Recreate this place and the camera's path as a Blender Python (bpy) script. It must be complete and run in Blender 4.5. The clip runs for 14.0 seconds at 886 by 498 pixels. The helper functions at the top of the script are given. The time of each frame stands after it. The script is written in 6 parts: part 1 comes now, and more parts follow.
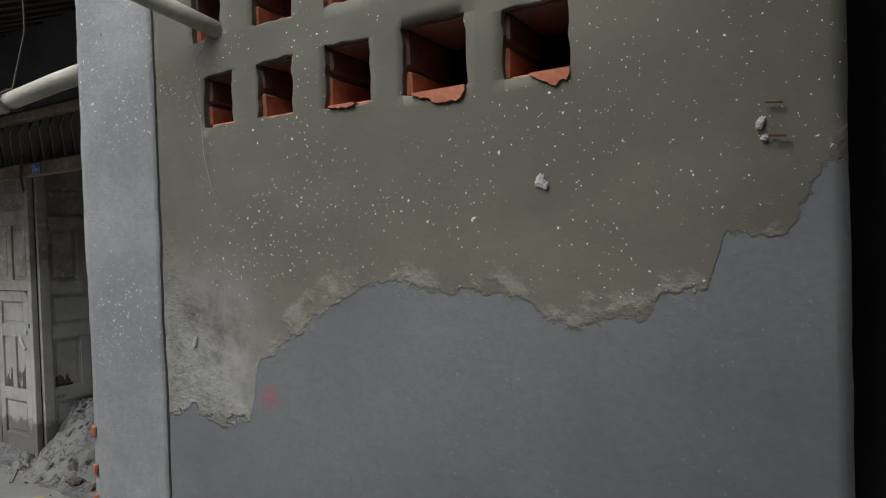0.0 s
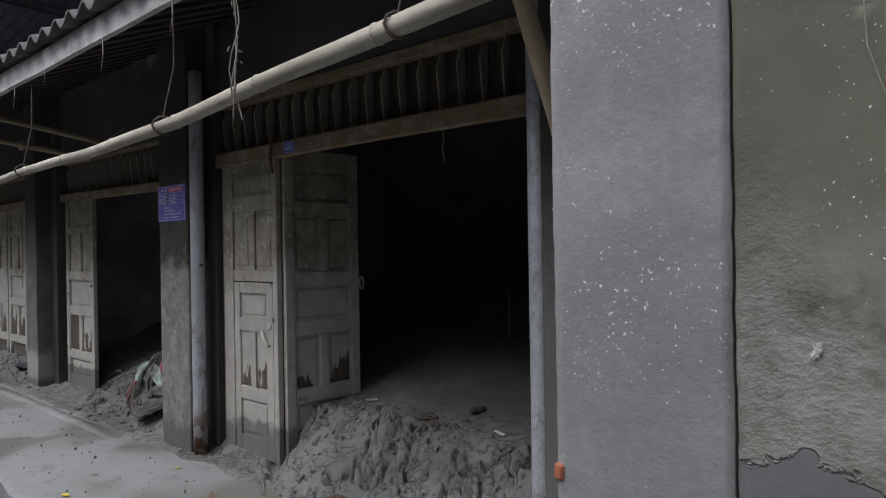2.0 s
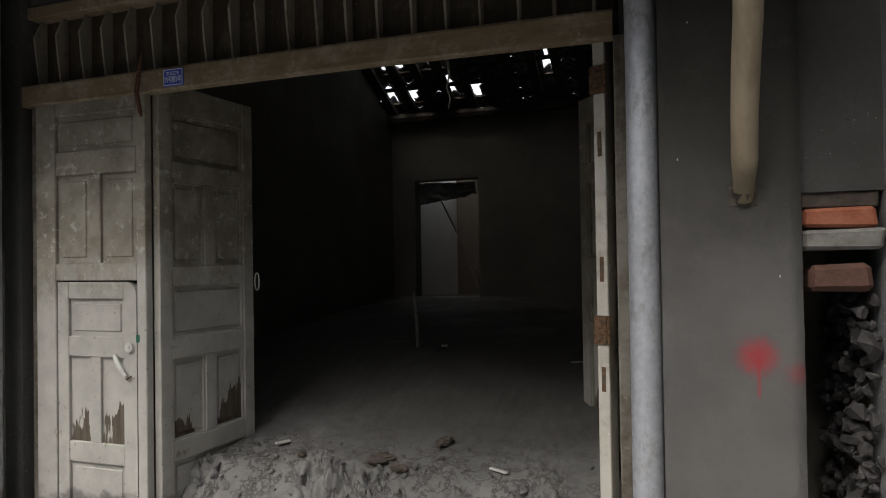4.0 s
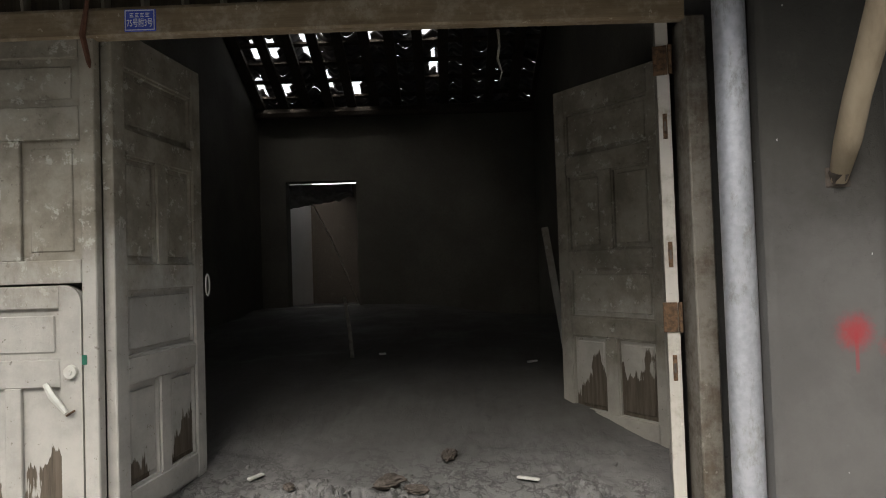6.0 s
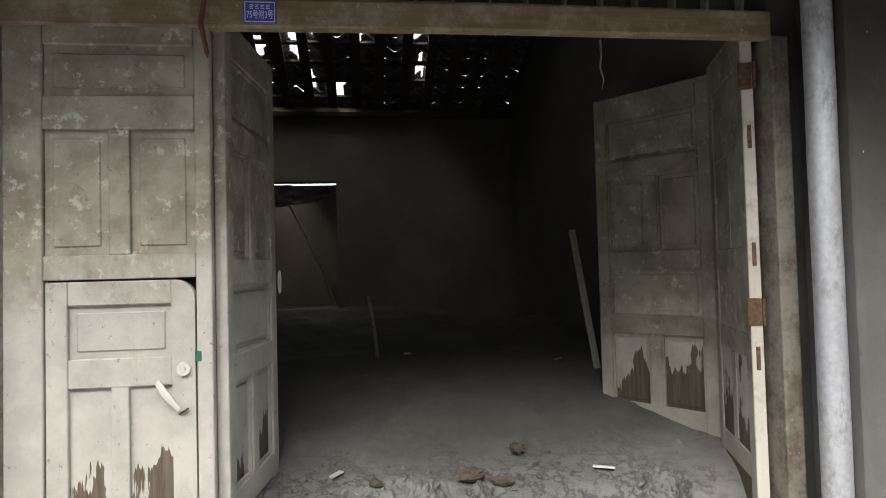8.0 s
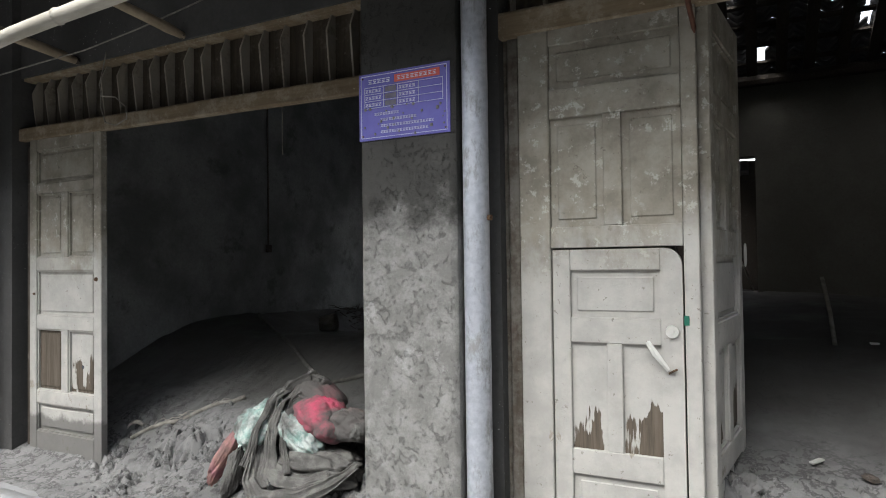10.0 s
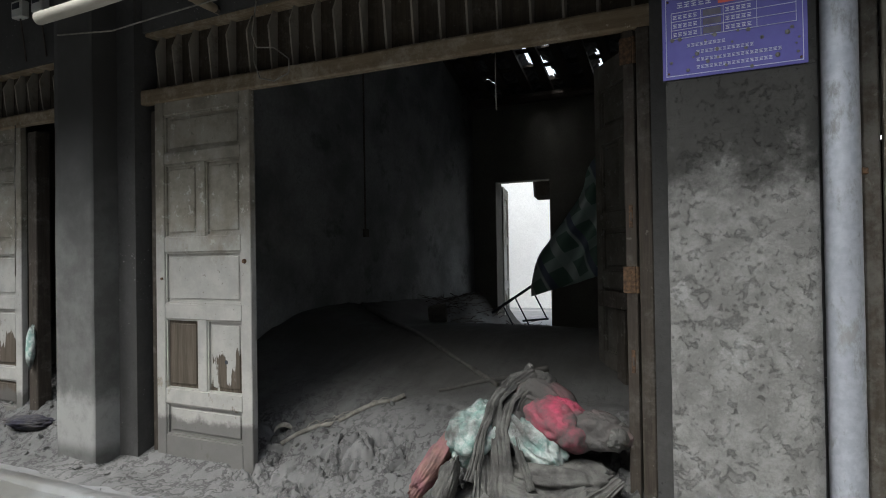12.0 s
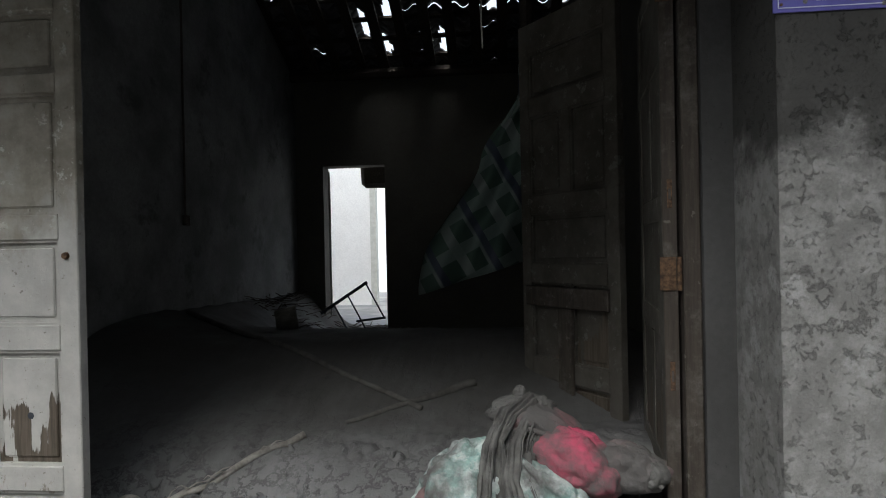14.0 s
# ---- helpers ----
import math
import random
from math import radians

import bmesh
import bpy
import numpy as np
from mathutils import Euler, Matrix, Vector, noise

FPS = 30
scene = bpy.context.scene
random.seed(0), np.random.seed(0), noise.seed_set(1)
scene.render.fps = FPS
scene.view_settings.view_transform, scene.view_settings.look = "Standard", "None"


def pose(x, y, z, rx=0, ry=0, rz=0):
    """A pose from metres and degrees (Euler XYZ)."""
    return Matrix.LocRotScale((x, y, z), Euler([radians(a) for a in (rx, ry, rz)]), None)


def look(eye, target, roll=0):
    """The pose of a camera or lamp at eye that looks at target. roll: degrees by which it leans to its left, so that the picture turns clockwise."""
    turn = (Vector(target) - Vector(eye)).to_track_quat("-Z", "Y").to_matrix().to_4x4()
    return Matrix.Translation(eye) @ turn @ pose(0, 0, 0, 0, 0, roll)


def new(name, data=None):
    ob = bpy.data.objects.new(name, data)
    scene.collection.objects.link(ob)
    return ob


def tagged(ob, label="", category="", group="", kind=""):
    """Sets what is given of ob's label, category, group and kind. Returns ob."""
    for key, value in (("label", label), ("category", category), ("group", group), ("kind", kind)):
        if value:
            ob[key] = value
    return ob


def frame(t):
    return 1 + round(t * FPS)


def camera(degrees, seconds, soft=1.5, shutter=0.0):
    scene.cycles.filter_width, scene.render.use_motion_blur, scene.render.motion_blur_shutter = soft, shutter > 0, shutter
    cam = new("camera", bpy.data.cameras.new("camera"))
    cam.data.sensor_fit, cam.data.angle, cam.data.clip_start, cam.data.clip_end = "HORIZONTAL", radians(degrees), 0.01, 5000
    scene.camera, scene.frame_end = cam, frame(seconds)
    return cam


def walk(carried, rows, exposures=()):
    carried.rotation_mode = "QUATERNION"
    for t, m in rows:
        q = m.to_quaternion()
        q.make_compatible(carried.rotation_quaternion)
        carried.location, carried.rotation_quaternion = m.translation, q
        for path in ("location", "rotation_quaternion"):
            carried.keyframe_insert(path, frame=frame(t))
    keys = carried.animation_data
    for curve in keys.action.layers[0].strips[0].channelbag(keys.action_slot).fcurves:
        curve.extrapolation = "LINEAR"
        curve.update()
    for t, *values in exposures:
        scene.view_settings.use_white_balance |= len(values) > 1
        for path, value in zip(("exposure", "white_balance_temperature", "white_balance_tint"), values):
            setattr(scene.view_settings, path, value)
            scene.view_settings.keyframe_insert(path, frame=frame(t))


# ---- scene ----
cam = camera(70.3, 14.0, soft=1.0)
PATH = [
    (0, (1.197, 0.158, 1.669), (0.179, 1.879, 1.631), -1.8),
    (0.5, (0.809, 0.062, 1.653), (-0.431, 1.63, 1.638), -1.5),
    (1, (0.452, 0.037, 1.602), (-0.901, 1.511, 1.601), -1.0),
    (1.5, (0.091, 0.028, 1.572), (-1.257, 1.506, 1.571), -0.9),
    (2, (-0.317, 0.043, 1.573), (-1.592, 1.584, 1.57), -0.9),
    (2.5, (-0.658, 0.084, 1.538), (-1.888, 1.661, 1.523), -1.3),
    (3, (-1.053, 0.097, 1.471), (-2.186, 1.745, 1.49), -0.6),
    (3.5, (-1.465, 0.233, 1.434), (-2.357, 2.023, 1.455), -0.7),
    (4, (-1.847, 0.344, 1.433), (-2.461, 2.247, 1.459), -0.9),
    (4.2, (-1.999, 0.373, 1.452), (-2.485, 2.313, 1.468), -1.1),
    (6.3, (-2.92, 0.514, 1.359), (-2.843, 2.512, 1.415), -1.8),
    (6.5, (-2.959, 0.546, 1.36), (-2.815, 2.54, 1.417), -1.7),
    (7, (-3.089, 0.614, 1.382), (-2.832, 2.597, 1.435), -1.5),
    (7.5, (-3.324, 0.558, 1.357), (-3.003, 2.531, 1.418), -1.5),
    (8, (-3.567, 0.446, 1.351), (-3.325, 2.43, 1.414), -1.5),
    (8.5, (-3.64, 0.374, 1.321), (-3.834, 2.363, 1.392), -1.5),
    (9, (-3.716, 0.406, 1.302), (-4.299, 2.317, 1.383), -1.2),
    (9.2, (-3.742, 0.387, 1.303), (-4.434, 2.262, 1.375), -0.8),
    (11.3, (-4.651, 0.187, 1.237), (-5.605, 1.945, 1.267), -0.8),
    (11.5, (-4.819, 0.206, 1.227), (-5.749, 1.977, 1.254), -0.8),
    (12, (-5.185, 0.258, 1.225), (-6.075, 2.049, 1.248), -0.9),
    (12.5, (-5.501, 0.343, 1.224), (-6.235, 2.203, 1.244), -0.7),
    (13, (-5.786, 0.385, 1.238), (-6.29, 2.32, 1.251), -1.0),
    (13.5, (-6.012, 0.559, 1.222), (-6.327, 2.534, 1.223), -1.1),
    (14, (-6.192, 0.806, 1.219), (-6.383, 2.797, 1.212), -1.2),
]
EXPOSURES = [(0, 0.9, 6350, 8), (0.6, 0.75, 6300, 9), (1.5, 0.7, 6250, 11), (2.5, 0.8, 6200, 11), (3.5, 1.1, 6500, 10), (4.2, 1.4, 6850, 9), (6.5, 1.95, 6950, 9), (8.0, 2.3, 6850, 8), (9.2, 2.2, 6500, 8), (11.3, 1.6, 6300, 7), (12.5, 1.3, 6300, 6), (14, 1.2, 6250, 7)]
walk(cam, [(t, look(eye, target, roll)) for t, eye, target, roll in PATH], EXPOSURES)

# ---- daylight: an overcast sky, with a wide weak sun ----
world = bpy.data.worlds.new("sky")
scene.world = world
world.use_nodes = True
wn = world.node_tree.nodes
sky = wn.new("ShaderNodeTexSky")
sky.sky_type, sky.sun_disc = "NISHITA", False
sky.sun_elevation, sky.sun_rotation = radians(58), radians(202)
sky.air_density, sky.dust_density, sky.ozone_density = 1.0, 2.5, 1.0
cloud = wn.new("ShaderNodeHueSaturation")
cloud.inputs["Saturation"].default_value = 0.35
world.node_tree.links.new(sky.outputs[0], cloud.inputs["Color"])
world.node_tree.links.new(cloud.outputs[0], wn["Background"].inputs[0])
wn["Background"].inputs[1].default_value = 0.15
sun = new("sun", bpy.data.lights.new("sun", "SUN"))
sun.data.energy, sun.data.angle, sun.data.color = 1.5, radians(50), (1.0, 0.98, 0.96)
sun.matrix_world = look((-2.0, -5.0, 8.6), (0, 0, 0))
scene.view_settings.exposure = 0.0


# ---- materials ----
class Nodes:
    """A small builder for node materials in world-sized coordinates."""

    def __init__(self, name):
        self.m = bpy.data.materials.new(name)
        self.m.use_nodes = True
        self.t = self.m.node_tree
        self.bsdf = self.t.nodes["Principled BSDF"]
        self.pos = self.t.nodes.new("ShaderNodeNewGeometry").outputs["Position"]
        rnd = self.t.nodes.new("ShaderNodeObjectInfo").outputs["Random"]
        self.rnd = rnd

    def link(self, a, b):
        self.t.links.new(a, b)

    def put(self, socket, value):
        if hasattr(value, "is_linked"):
            self.link(value, socket)
        else:
            socket.default_value = value

    def math(self, op, a, b=0.0, c=0.0, clamp=False):
        n = self.t.nodes.new("ShaderNodeMath")
        n.operation, n.use_clamp = op, clamp
        for k, v in enumerate((a, b, c)):
            self.put(n.inputs[k], v)
        return n.outputs[0]

    def axis(self, k):
        n = self.t.nodes.new("ShaderNodeSeparateXYZ")
        self.link(self.pos, n.inputs[0])
        return n.outputs[k]

    def stretch(self, v):
        n = self.t.nodes.new("ShaderNodeVectorMath")
        n.operation = "MULTIPLY"
        self.link(self.pos, n.inputs[0])
        n.inputs[1].default_value = v
        return n.outputs[0]

    def noise(self, scale, detail=5.0, rough=0.6, stretch=(1, 1, 1), seed=0.0):
        n = self.t.nodes.new("ShaderNodeTexNoise")
        n.noise_dimensions = "4D"
        n.inputs["Scale"].default_value, n.inputs["Detail"].default_value = scale, detail
        n.inputs["Roughness"].default_value, n.inputs["W"].default_value = rough, seed
        self.link(self.stretch(stretch), n.inputs["Vector"])
        return n.outputs["Fac"]

    def voronoi(self, scale, stretch=(1, 1, 1), feature="F1"):
        n = self.t.nodes.new("ShaderNodeTexVoronoi")
        n.feature = feature
        n.inputs["Scale"].default_value = scale
        self.link(self.stretch(stretch), n.inputs["Vector"])
        return n.outputs["Distance"]

    def ramp(self, f, lo, hi, a=0.0, b=1.0):
        n = self.t.nodes.new("ShaderNodeMapRange")
        n.interpolation_type = "SMOOTHSTEP"
        self.put(n.inputs[0], f)
        for k, v in enumerate((lo, hi, a, b)):
            self.put(n.inputs[k + 1], v)
        return n.outputs[0]

    def mix(self, f, a, b):
        n = self.t.nodes.new("ShaderNodeMix")
        n.data_type = "RGBA"
        self.put(n.inputs[0], f)
        for k, v in ((6, a), (7, b)):
            self.put(n.inputs[k], v if hasattr(v, "is_linked") else (*v, 1.0))
        return n.outputs[2]

    def done(self, color, rough=0.85, metal=0.0, height=None, bump=0.3, dist=0.01, spec=0.3):
        self.put(self.bsdf.inputs["Base Color"], color if hasattr(color, "is_linked") else (*color, 1.0))
        self.put(self.bsdf.inputs["Roughness"], rough)
        self.put(self.bsdf.inputs["Metallic"], metal)
        self.bsdf.inputs["Specular IOR Level"].default_value = spec
        if height is not None:
            n = self.t.nodes.new("ShaderNodeBump")
            n.inputs["Strength"].default_value, n.inputs["Distance"].default_value = bump, dist
            self.link(height, n.inputs["Height"])
            self.link(n.outputs[0], self.bsdf.inputs["Normal"])
        return self.m


def plaster(name, a, b, specks=0.0, stain=(0.10, 0.095, 0.09), stain_amount=0.62, bump=0.35):
    """Old plaster: two tones in clouds, darker stains, fine grain, white lime specks."""
    n = Nodes(name)
    c = n.mix(n.ramp(n.noise(1.6, 6), 0.35, 0.65), a, b)
    c = n.mix(n.ramp(n.noise(3.3, 8, 0.7, seed=3), stain_amount, stain_amount + 0.14, 0, 0.7), c, stain)
    c = n.mix(n.ramp(n.noise(45, 3, seed=5), 0.3, 0.7, 0, 0.25), c, tuple(k * 0.6 for k in a))
    h = n.math("ADD", n.noise(14, 8, 0.65, seed=2), n.math("MULTIPLY", n.noise(120, 3, seed=1), 0.25))
    pits = n.ramp(n.noise(34, 4, 0.6, seed=31), 0.665, 0.69)
    c = n.mix(n.math("MULTIPLY", pits, 0.6), c, tuple(k * 0.4 for k in a))
    h = n.math("SUBTRACT", h, n.math("MULTIPLY", pits, 0.6))
    if specks:
        near = n.ramp(n.noise(2.2, 3, seed=7), 0.38, 0.62)
        dots = n.math("MAXIMUM", n.ramp(n.math("ADD", n.noise(105, 2, 0.5, seed=8), n.math("MULTIPLY", near, 0.11)), 0.815 - specks, 0.84 - specks), n.ramp(n.math("ADD", n.noise(24, 3, 0.6, seed=18), n.math("MULTIPLY", near, 0.06)), 0.80 - specks, 0.815 - specks))
        c = n.mix(dots, c, (0.62, 0.61, 0.58))
        h = n.math("ADD", h, n.math("MULTIPLY", dots, 0.4))
    return n.done(c, 0.9, 0, h, bump, 0.012)


def wood(name, a, b, dust, dust_amount=0.5, grain=(1, 1, 0.06), film=None):
    """Weathered wood under dried mud. grain: the stretch along the fibres; film: height where the mud film ends in runs."""
    n = Nodes(name)
    g = n.noise(55, 6, 0.7, stretch=grain, seed=1)
    c = n.mix(n.ramp(g, 0.3, 0.7), a, b)
    cloud = n.noise(7, 7, 0.7, seed=4)
    d = n.ramp(n.math("ADD", cloud, n.math("MULTIPLY", n.math("SUBTRACT", n.noise(38, 5, 0.7, seed=11), 0.5), 0.35)), 1 - dust_amount - 0.16, 1 - dust_amount + 0.10)
    if film:
        runs = n.noise(9, 4, 0.6, stretch=(1, 1, 0.12), seed=9)
        edge = n.math("ADD", n.axis(2), n.math("MULTIPLY", runs, -0.9))
        d = n.math("MAXIMUM", n.math("MULTIPLY", d, n.ramp(edge, film - 0.05, film + 0.05)), 0.06)
    c = n.mix(d, c, dust)
    c = n.mix(n.ramp(n.noise(30, 4, 0.6, seed=6), 0.64, 0.68, 0, 0.7), c, tuple(k * 1.25 for k in dust))
    c = n.mix(n.ramp(n.noise(21, 6, 0.75, seed=16), 0.63, 0.67, 0, 0.55), c, tuple(k * 0.7 for k in b))
    h = n.math("ADD", n.math("MULTIPLY", g, 0.5), n.math("MULTIPLY", n.noise(40, 4, seed=2), 0.6))
    return n.done(c, 0.85, 0, h, 0.35, 0.006)


def door_wood(name, film=None, pale=(0.46, 0.447, 0.41), flood=1.34, old=1.0):
    """Old brown paint, flaked and dusty; below the flood line a pale film of dried mud that has run and washed off in places."""
    n = Nodes(name)
    z = n.axis(2)
    g = n.noise(60, 6, 0.7, stretch=(1, 1, 0.05), seed=1)
    bare = n.mix(n.ramp(g, 0.3, 0.7), (0.070, 0.056, 0.042), (0.135, 0.112, 0.085))
    paint = n.mix(n.ramp(n.noise(4, 7, 0.7, seed=2), 0.35, 0.65), tuple(k * old for k in (0.150, 0.134, 0.106)), tuple(k * old for k in (0.265, 0.245, 0.203)))
    paint = n.mix(n.ramp(n.noise(24, 6, 0.75, seed=16), 0.60, 0.65, 0, 0.6), paint, (0.085, 0.070, 0.052))
    flakes = n.math("MULTIPLY", n.ramp(n.noise(17, 8, 0.74, seed=6), 0.56, 0.60), n.ramp(n.noise(3.0, 3, seed=26), 0.36, 0.52))
    paint = n.mix(n.math("MULTIPLY", flakes, 0.65), paint, tuple(k * old for k in (0.42, 0.405, 0.36)))
    mud = n.mix(n.ramp(n.noise(6, 7, 0.7, seed=4), 0.35, 0.65), tuple(k * 0.80 for k in pale), pale)
    mud = n.mix(n.ramp(n.noise(40, 5, 0.7, seed=14), 0.62, 0.67, 0, 0.7), mud, (0.15, 0.135, 0.11))
    line = n.math("ADD", z, n.math("MULTIPLY", n.math("SUBTRACT", n.noise(3.5, 7, 0.7, stretch=(1, 1, 0.6), seed=8), 0.5), 1.1))
    cover = n.ramp(line, flood + 0.16, flood - 0.16)
    worn = n.ramp(n.math("ADD", n.noise(9, 7, 0.72, stretch=(1, 1, 0.5), seed=11), n.ramp(z, 0.2, 1.3, 0.0, -0.08)), 0.60, 0.64, 1, 0)
    cover = n.math("MULTIPLY", cover, worn)
    c = n.mix(cover, paint, mud)
    if film:
        runs = n.noise(13, 5, 0.65, stretch=(1, 1, 0.10), seed=9)
        patch = n.noise(3.5, 3, 0.5, seed=19)
        edge = n.math("SUBTRACT", n.math("SUBTRACT", z, n.math("MULTIPLY", runs, 0.9)), n.math("MULTIPLY", n.math("SUBTRACT", patch, 0.5), 0.9))
        c = n.mix(n.ramp(edge, film - 0.012, film + 0.012), bare, c)
    wet = n.ramp(n.math("ADD", z, n.math("MULTIPLY", n.noise(5, 5, seed=21), -0.35)), 0.14, 0.08, 0, 0.8)
    c = n.mix(wet, c, (0.115, 0.110, 0.102))
    h = n.math("ADD", n.math("MULTIPLY", g, 0.4), n.math("MULTIPLY", n.noise(40, 5, 0.7, seed=2), 0.7))
    h = n.math("ADD", h, n.math("ADD", n.math("MULTIPLY", cover, 0.5), n.math("MULTIPLY", flakes, 0.3)))
    return n.done(c, 0.88, 0, h, 0.4, 0.006)


def mud_material():
    n = Nodes("mud")
    c = n.mix(n.ramp(n.noise(1.3, 6), 0.35, 0.65), (0.128, 0.126, 0.122), (0.208, 0.204, 0.197))
    c = n.mix(n.ramp(n.noise(9, 7, 0.7, seed=3), 0.5, 0.75, 0, 0.5), c, (0.075, 0.073, 0.072))
    # indoor shade painted into the mud colour; dried pale on the thresholds
    indoor_shade = n.ramp(n.math("ADD", n.axis(1), n.math("MULTIPLY", n.math("SUBTRACT", n.noise(1.4, 6, 0.65, seed=33), 0.5), 1.6)), 3.1, 4.3)
    c = n.mix(n.math("MULTIPLY", indoor_shade, 0.8), c, (0.066, 0.062, 0.054))
    ridge = n.math("ABSOLUTE", n.math("SUBTRACT", n.noise(6, 5, 0.6, seed=7), 0.5))
    crack = n.ramp(ridge, 0.0, 0.022)
    c = n.mix(n.math("MULTIPLY", n.ramp(crack, 0, 1, 0.4, 0), n.ramp(n.noise(1.7, 3, seed=17), 0.48, 0.60)), c, (0.05, 0.049, 0.048))
    # the crust on the thresholds has dried and broken into clods
    crust = n.math("MULTIPLY", n.ramp(n.axis(1), 3.9, 3.1), n.ramp(n.noise(1.9, 4, seed=23), 0.36, 0.50))
    clod = n.ramp(n.math("ABSOLUTE", n.math("SUBTRACT", n.noise(7, 7, 0.66, seed=31), 0.5)), 0.0, 0.075)
    # crevice shade between the clods, painted as a darker colour
    c = n.mix(n.math("MULTIPLY", crust, n.ramp(clod, 0.0, 0.40, 0.7, 0)), c, (0.045, 0.044, 0.042))
    h = n.math("ADD", n.math("ADD", n.noise(15, 9, 0.70, seed=1), n.math("MULTIPLY", crack, 0.18)), n.math("MULTIPLY", n.noise(90, 4, seed=2), 0.15))
    h = n.math("ADD", h, n.math("MULTIPLY", n.math("MULTIPLY", crust, clod), 0.35))
    r = n.ramp(n.noise(2.1, 4, seed=5), 0.4, 0.7, 0.95, 0.6)
    return n.done(c, r, 0, h, 0.45, 0.016)


def wet_concrete():
    n = Nodes("wet_concrete")
    wet = n.ramp(n.noise(0.9, 5, 0.6, seed=2), 0.42, 0.6)
    c = n.mix(wet, (0.25, 0.253, 0.258), (0.17, 0.165, 0.150))
    c = n.mix(n.ramp(n.noise(6, 7, 0.7, seed=4), 0.5, 0.7, 0, 0.6), c, (0.12, 0.115, 0.11))
    h = n.math("ADD", n.noise(22, 7, 0.65), n.math("MULTIPLY", n.noise(150, 2), 0.2))
    return n.done(c, n.ramp(wet, 0, 1, 0.75, 0.32), 0, h, 0.25, 0.008, 0.5)


def panel_plaster():
    """Olive lime plaster above, smooth grey cement render below a ragged broken edge, bare rough plaster beside the crack."""
    n = Nodes("panel_plaster")
    x, z = n.axis(0), n.axis(2)
    wob = n.math("MULTIPLY", n.math("SUBTRACT", n.noise(4, 6, 0.6, seed=2), 0.5), 0.24)
    wob2 = n.math("MULTIPLY", n.math("SUBTRACT", n.noise(22, 4, 0.6, seed=3), 0.5), 0.10)
    line = n.math("ADD", n.math("ADD", n.math("ADD", n.ramp(x, -0.31, -0.25, 1.10, 1.32), n.ramp(x, -0.27, 0.14, 0, 0.22)), n.math("ADD", n.ramp(x, 1.0, 1.05, 0, 0.11), n.math("SUBTRACT", n.ramp(x, 1.13, 1.25, 0, 0.15), n.math("MULTIPLY", n.ramp(x, 0.55, 0.72, 0, 0.07), n.ramp(x, 0.98, 0.80))))) , n.math("ADD", wob, wob2))
    low = n.ramp(n.math("SUBTRACT", z, line), -0.006, 0.006, 1, 0)
    top = n.mix(n.ramp(n.noise(1.7, 6), 0.35, 0.65), (0.112, 0.107, 0.085), (0.158, 0.151, 0.120))
    top = n.mix(n.ramp(n.noise(4.5, 8, 0.7, seed=6), 0.55, 0.72, 0, 0.5), top, (0.095, 0.091, 0.08))
    pale = n.math("MULTIPLY", n.ramp(x, -0.12, -0.40), n.ramp(z, 1.75, 1.30))
    top = n.mix(n.math("MULTIPLY", pale, n.ramp(n.noise(6, 6, 0.7, seed=9), 0.3, 0.6)), top, (0.285, 0.280, 0.262))
    low_c = n.mix(n.ramp(n.noise(1.2, 5, seed=8), 0.35, 0.65), (0.125, 0.127, 0.131), (0.160, 0.162, 0.165))
    low_c = n.mix(n.ramp(n.noise(60, 3, seed=8), 0.35, 0.7, 0, 0.2), low_c, (0.09, 0.09, 0.094))
    c = n.mix(low, top, low_c)
    rim = n.math("MULTIPLY", n.ramp(n.math("ABSOLUTE", n.math("SUBTRACT", n.math("SUBTRACT", z, line), 0.025)), 0.0, 0.05, 1, 0), n.ramp(n.noise(9, 5, seed=12), 0.45, 0.6))
    c = n.mix(n.math("MULTIPLY", rim, 0.4), c, (0.32, 0.31, 0.27))
    near = n.ramp(n.noise(2.4, 3, seed=7), 0.38, 0.62)
    dots = n.math("MAXIMUM", n.ramp(n.math("ADD", n.noise(105, 2, 0.5, seed=8), n.math("MULTIPLY", near, 0.11)), 0.775, 0.80), n.ramp(n.math("ADD", n.noise(26, 3, 0.6, seed=18), n.math("MULTIPLY", near, 0.05)), 0.765, 0.78))
    dots = n.math("MULTIPLY", dots, n.ramp(low, 0, 1, 1, 0.1))
    c = n.mix(dots, c, (0.66, 0.65, 0.62))
    rough = n.math("MULTIPLY", n.math("SUBTRACT", 1.0, low), n.ramp(n.math("ADD", x, n.math("MULTIPLY", z, 0.5)), 0.35, 0.05))
    h = n.math("ADD", n.math("MULTIPLY", n.noise(16, 9, 0.7, seed=2), n.ramp(rough, 0, 1, 0.22, 3.0)), n.math("MULTIPLY", low, -0.16))
    h = n.math("ADD", h, n.math("ADD", n.math("MULTIPLY", dots, 0.4), n.math("MULTIPLY", rim, 0.3)))
    # a faint smear of red paint
    d = n.math("SQRT", n.math("ADD", n.math("POWER", n.math("ADD", x, 0.215), 2.0), n.math("POWER", n.math("SUBTRACT", z, 1.205), 2.0)))
    c = n.mix(n.ramp(d, 0.0, 0.05, 0.45, 0.0), c, (0.36, 0.06, 0.10))
    return n.done(c, 0.88, 0, h, 0.55, 0.02)


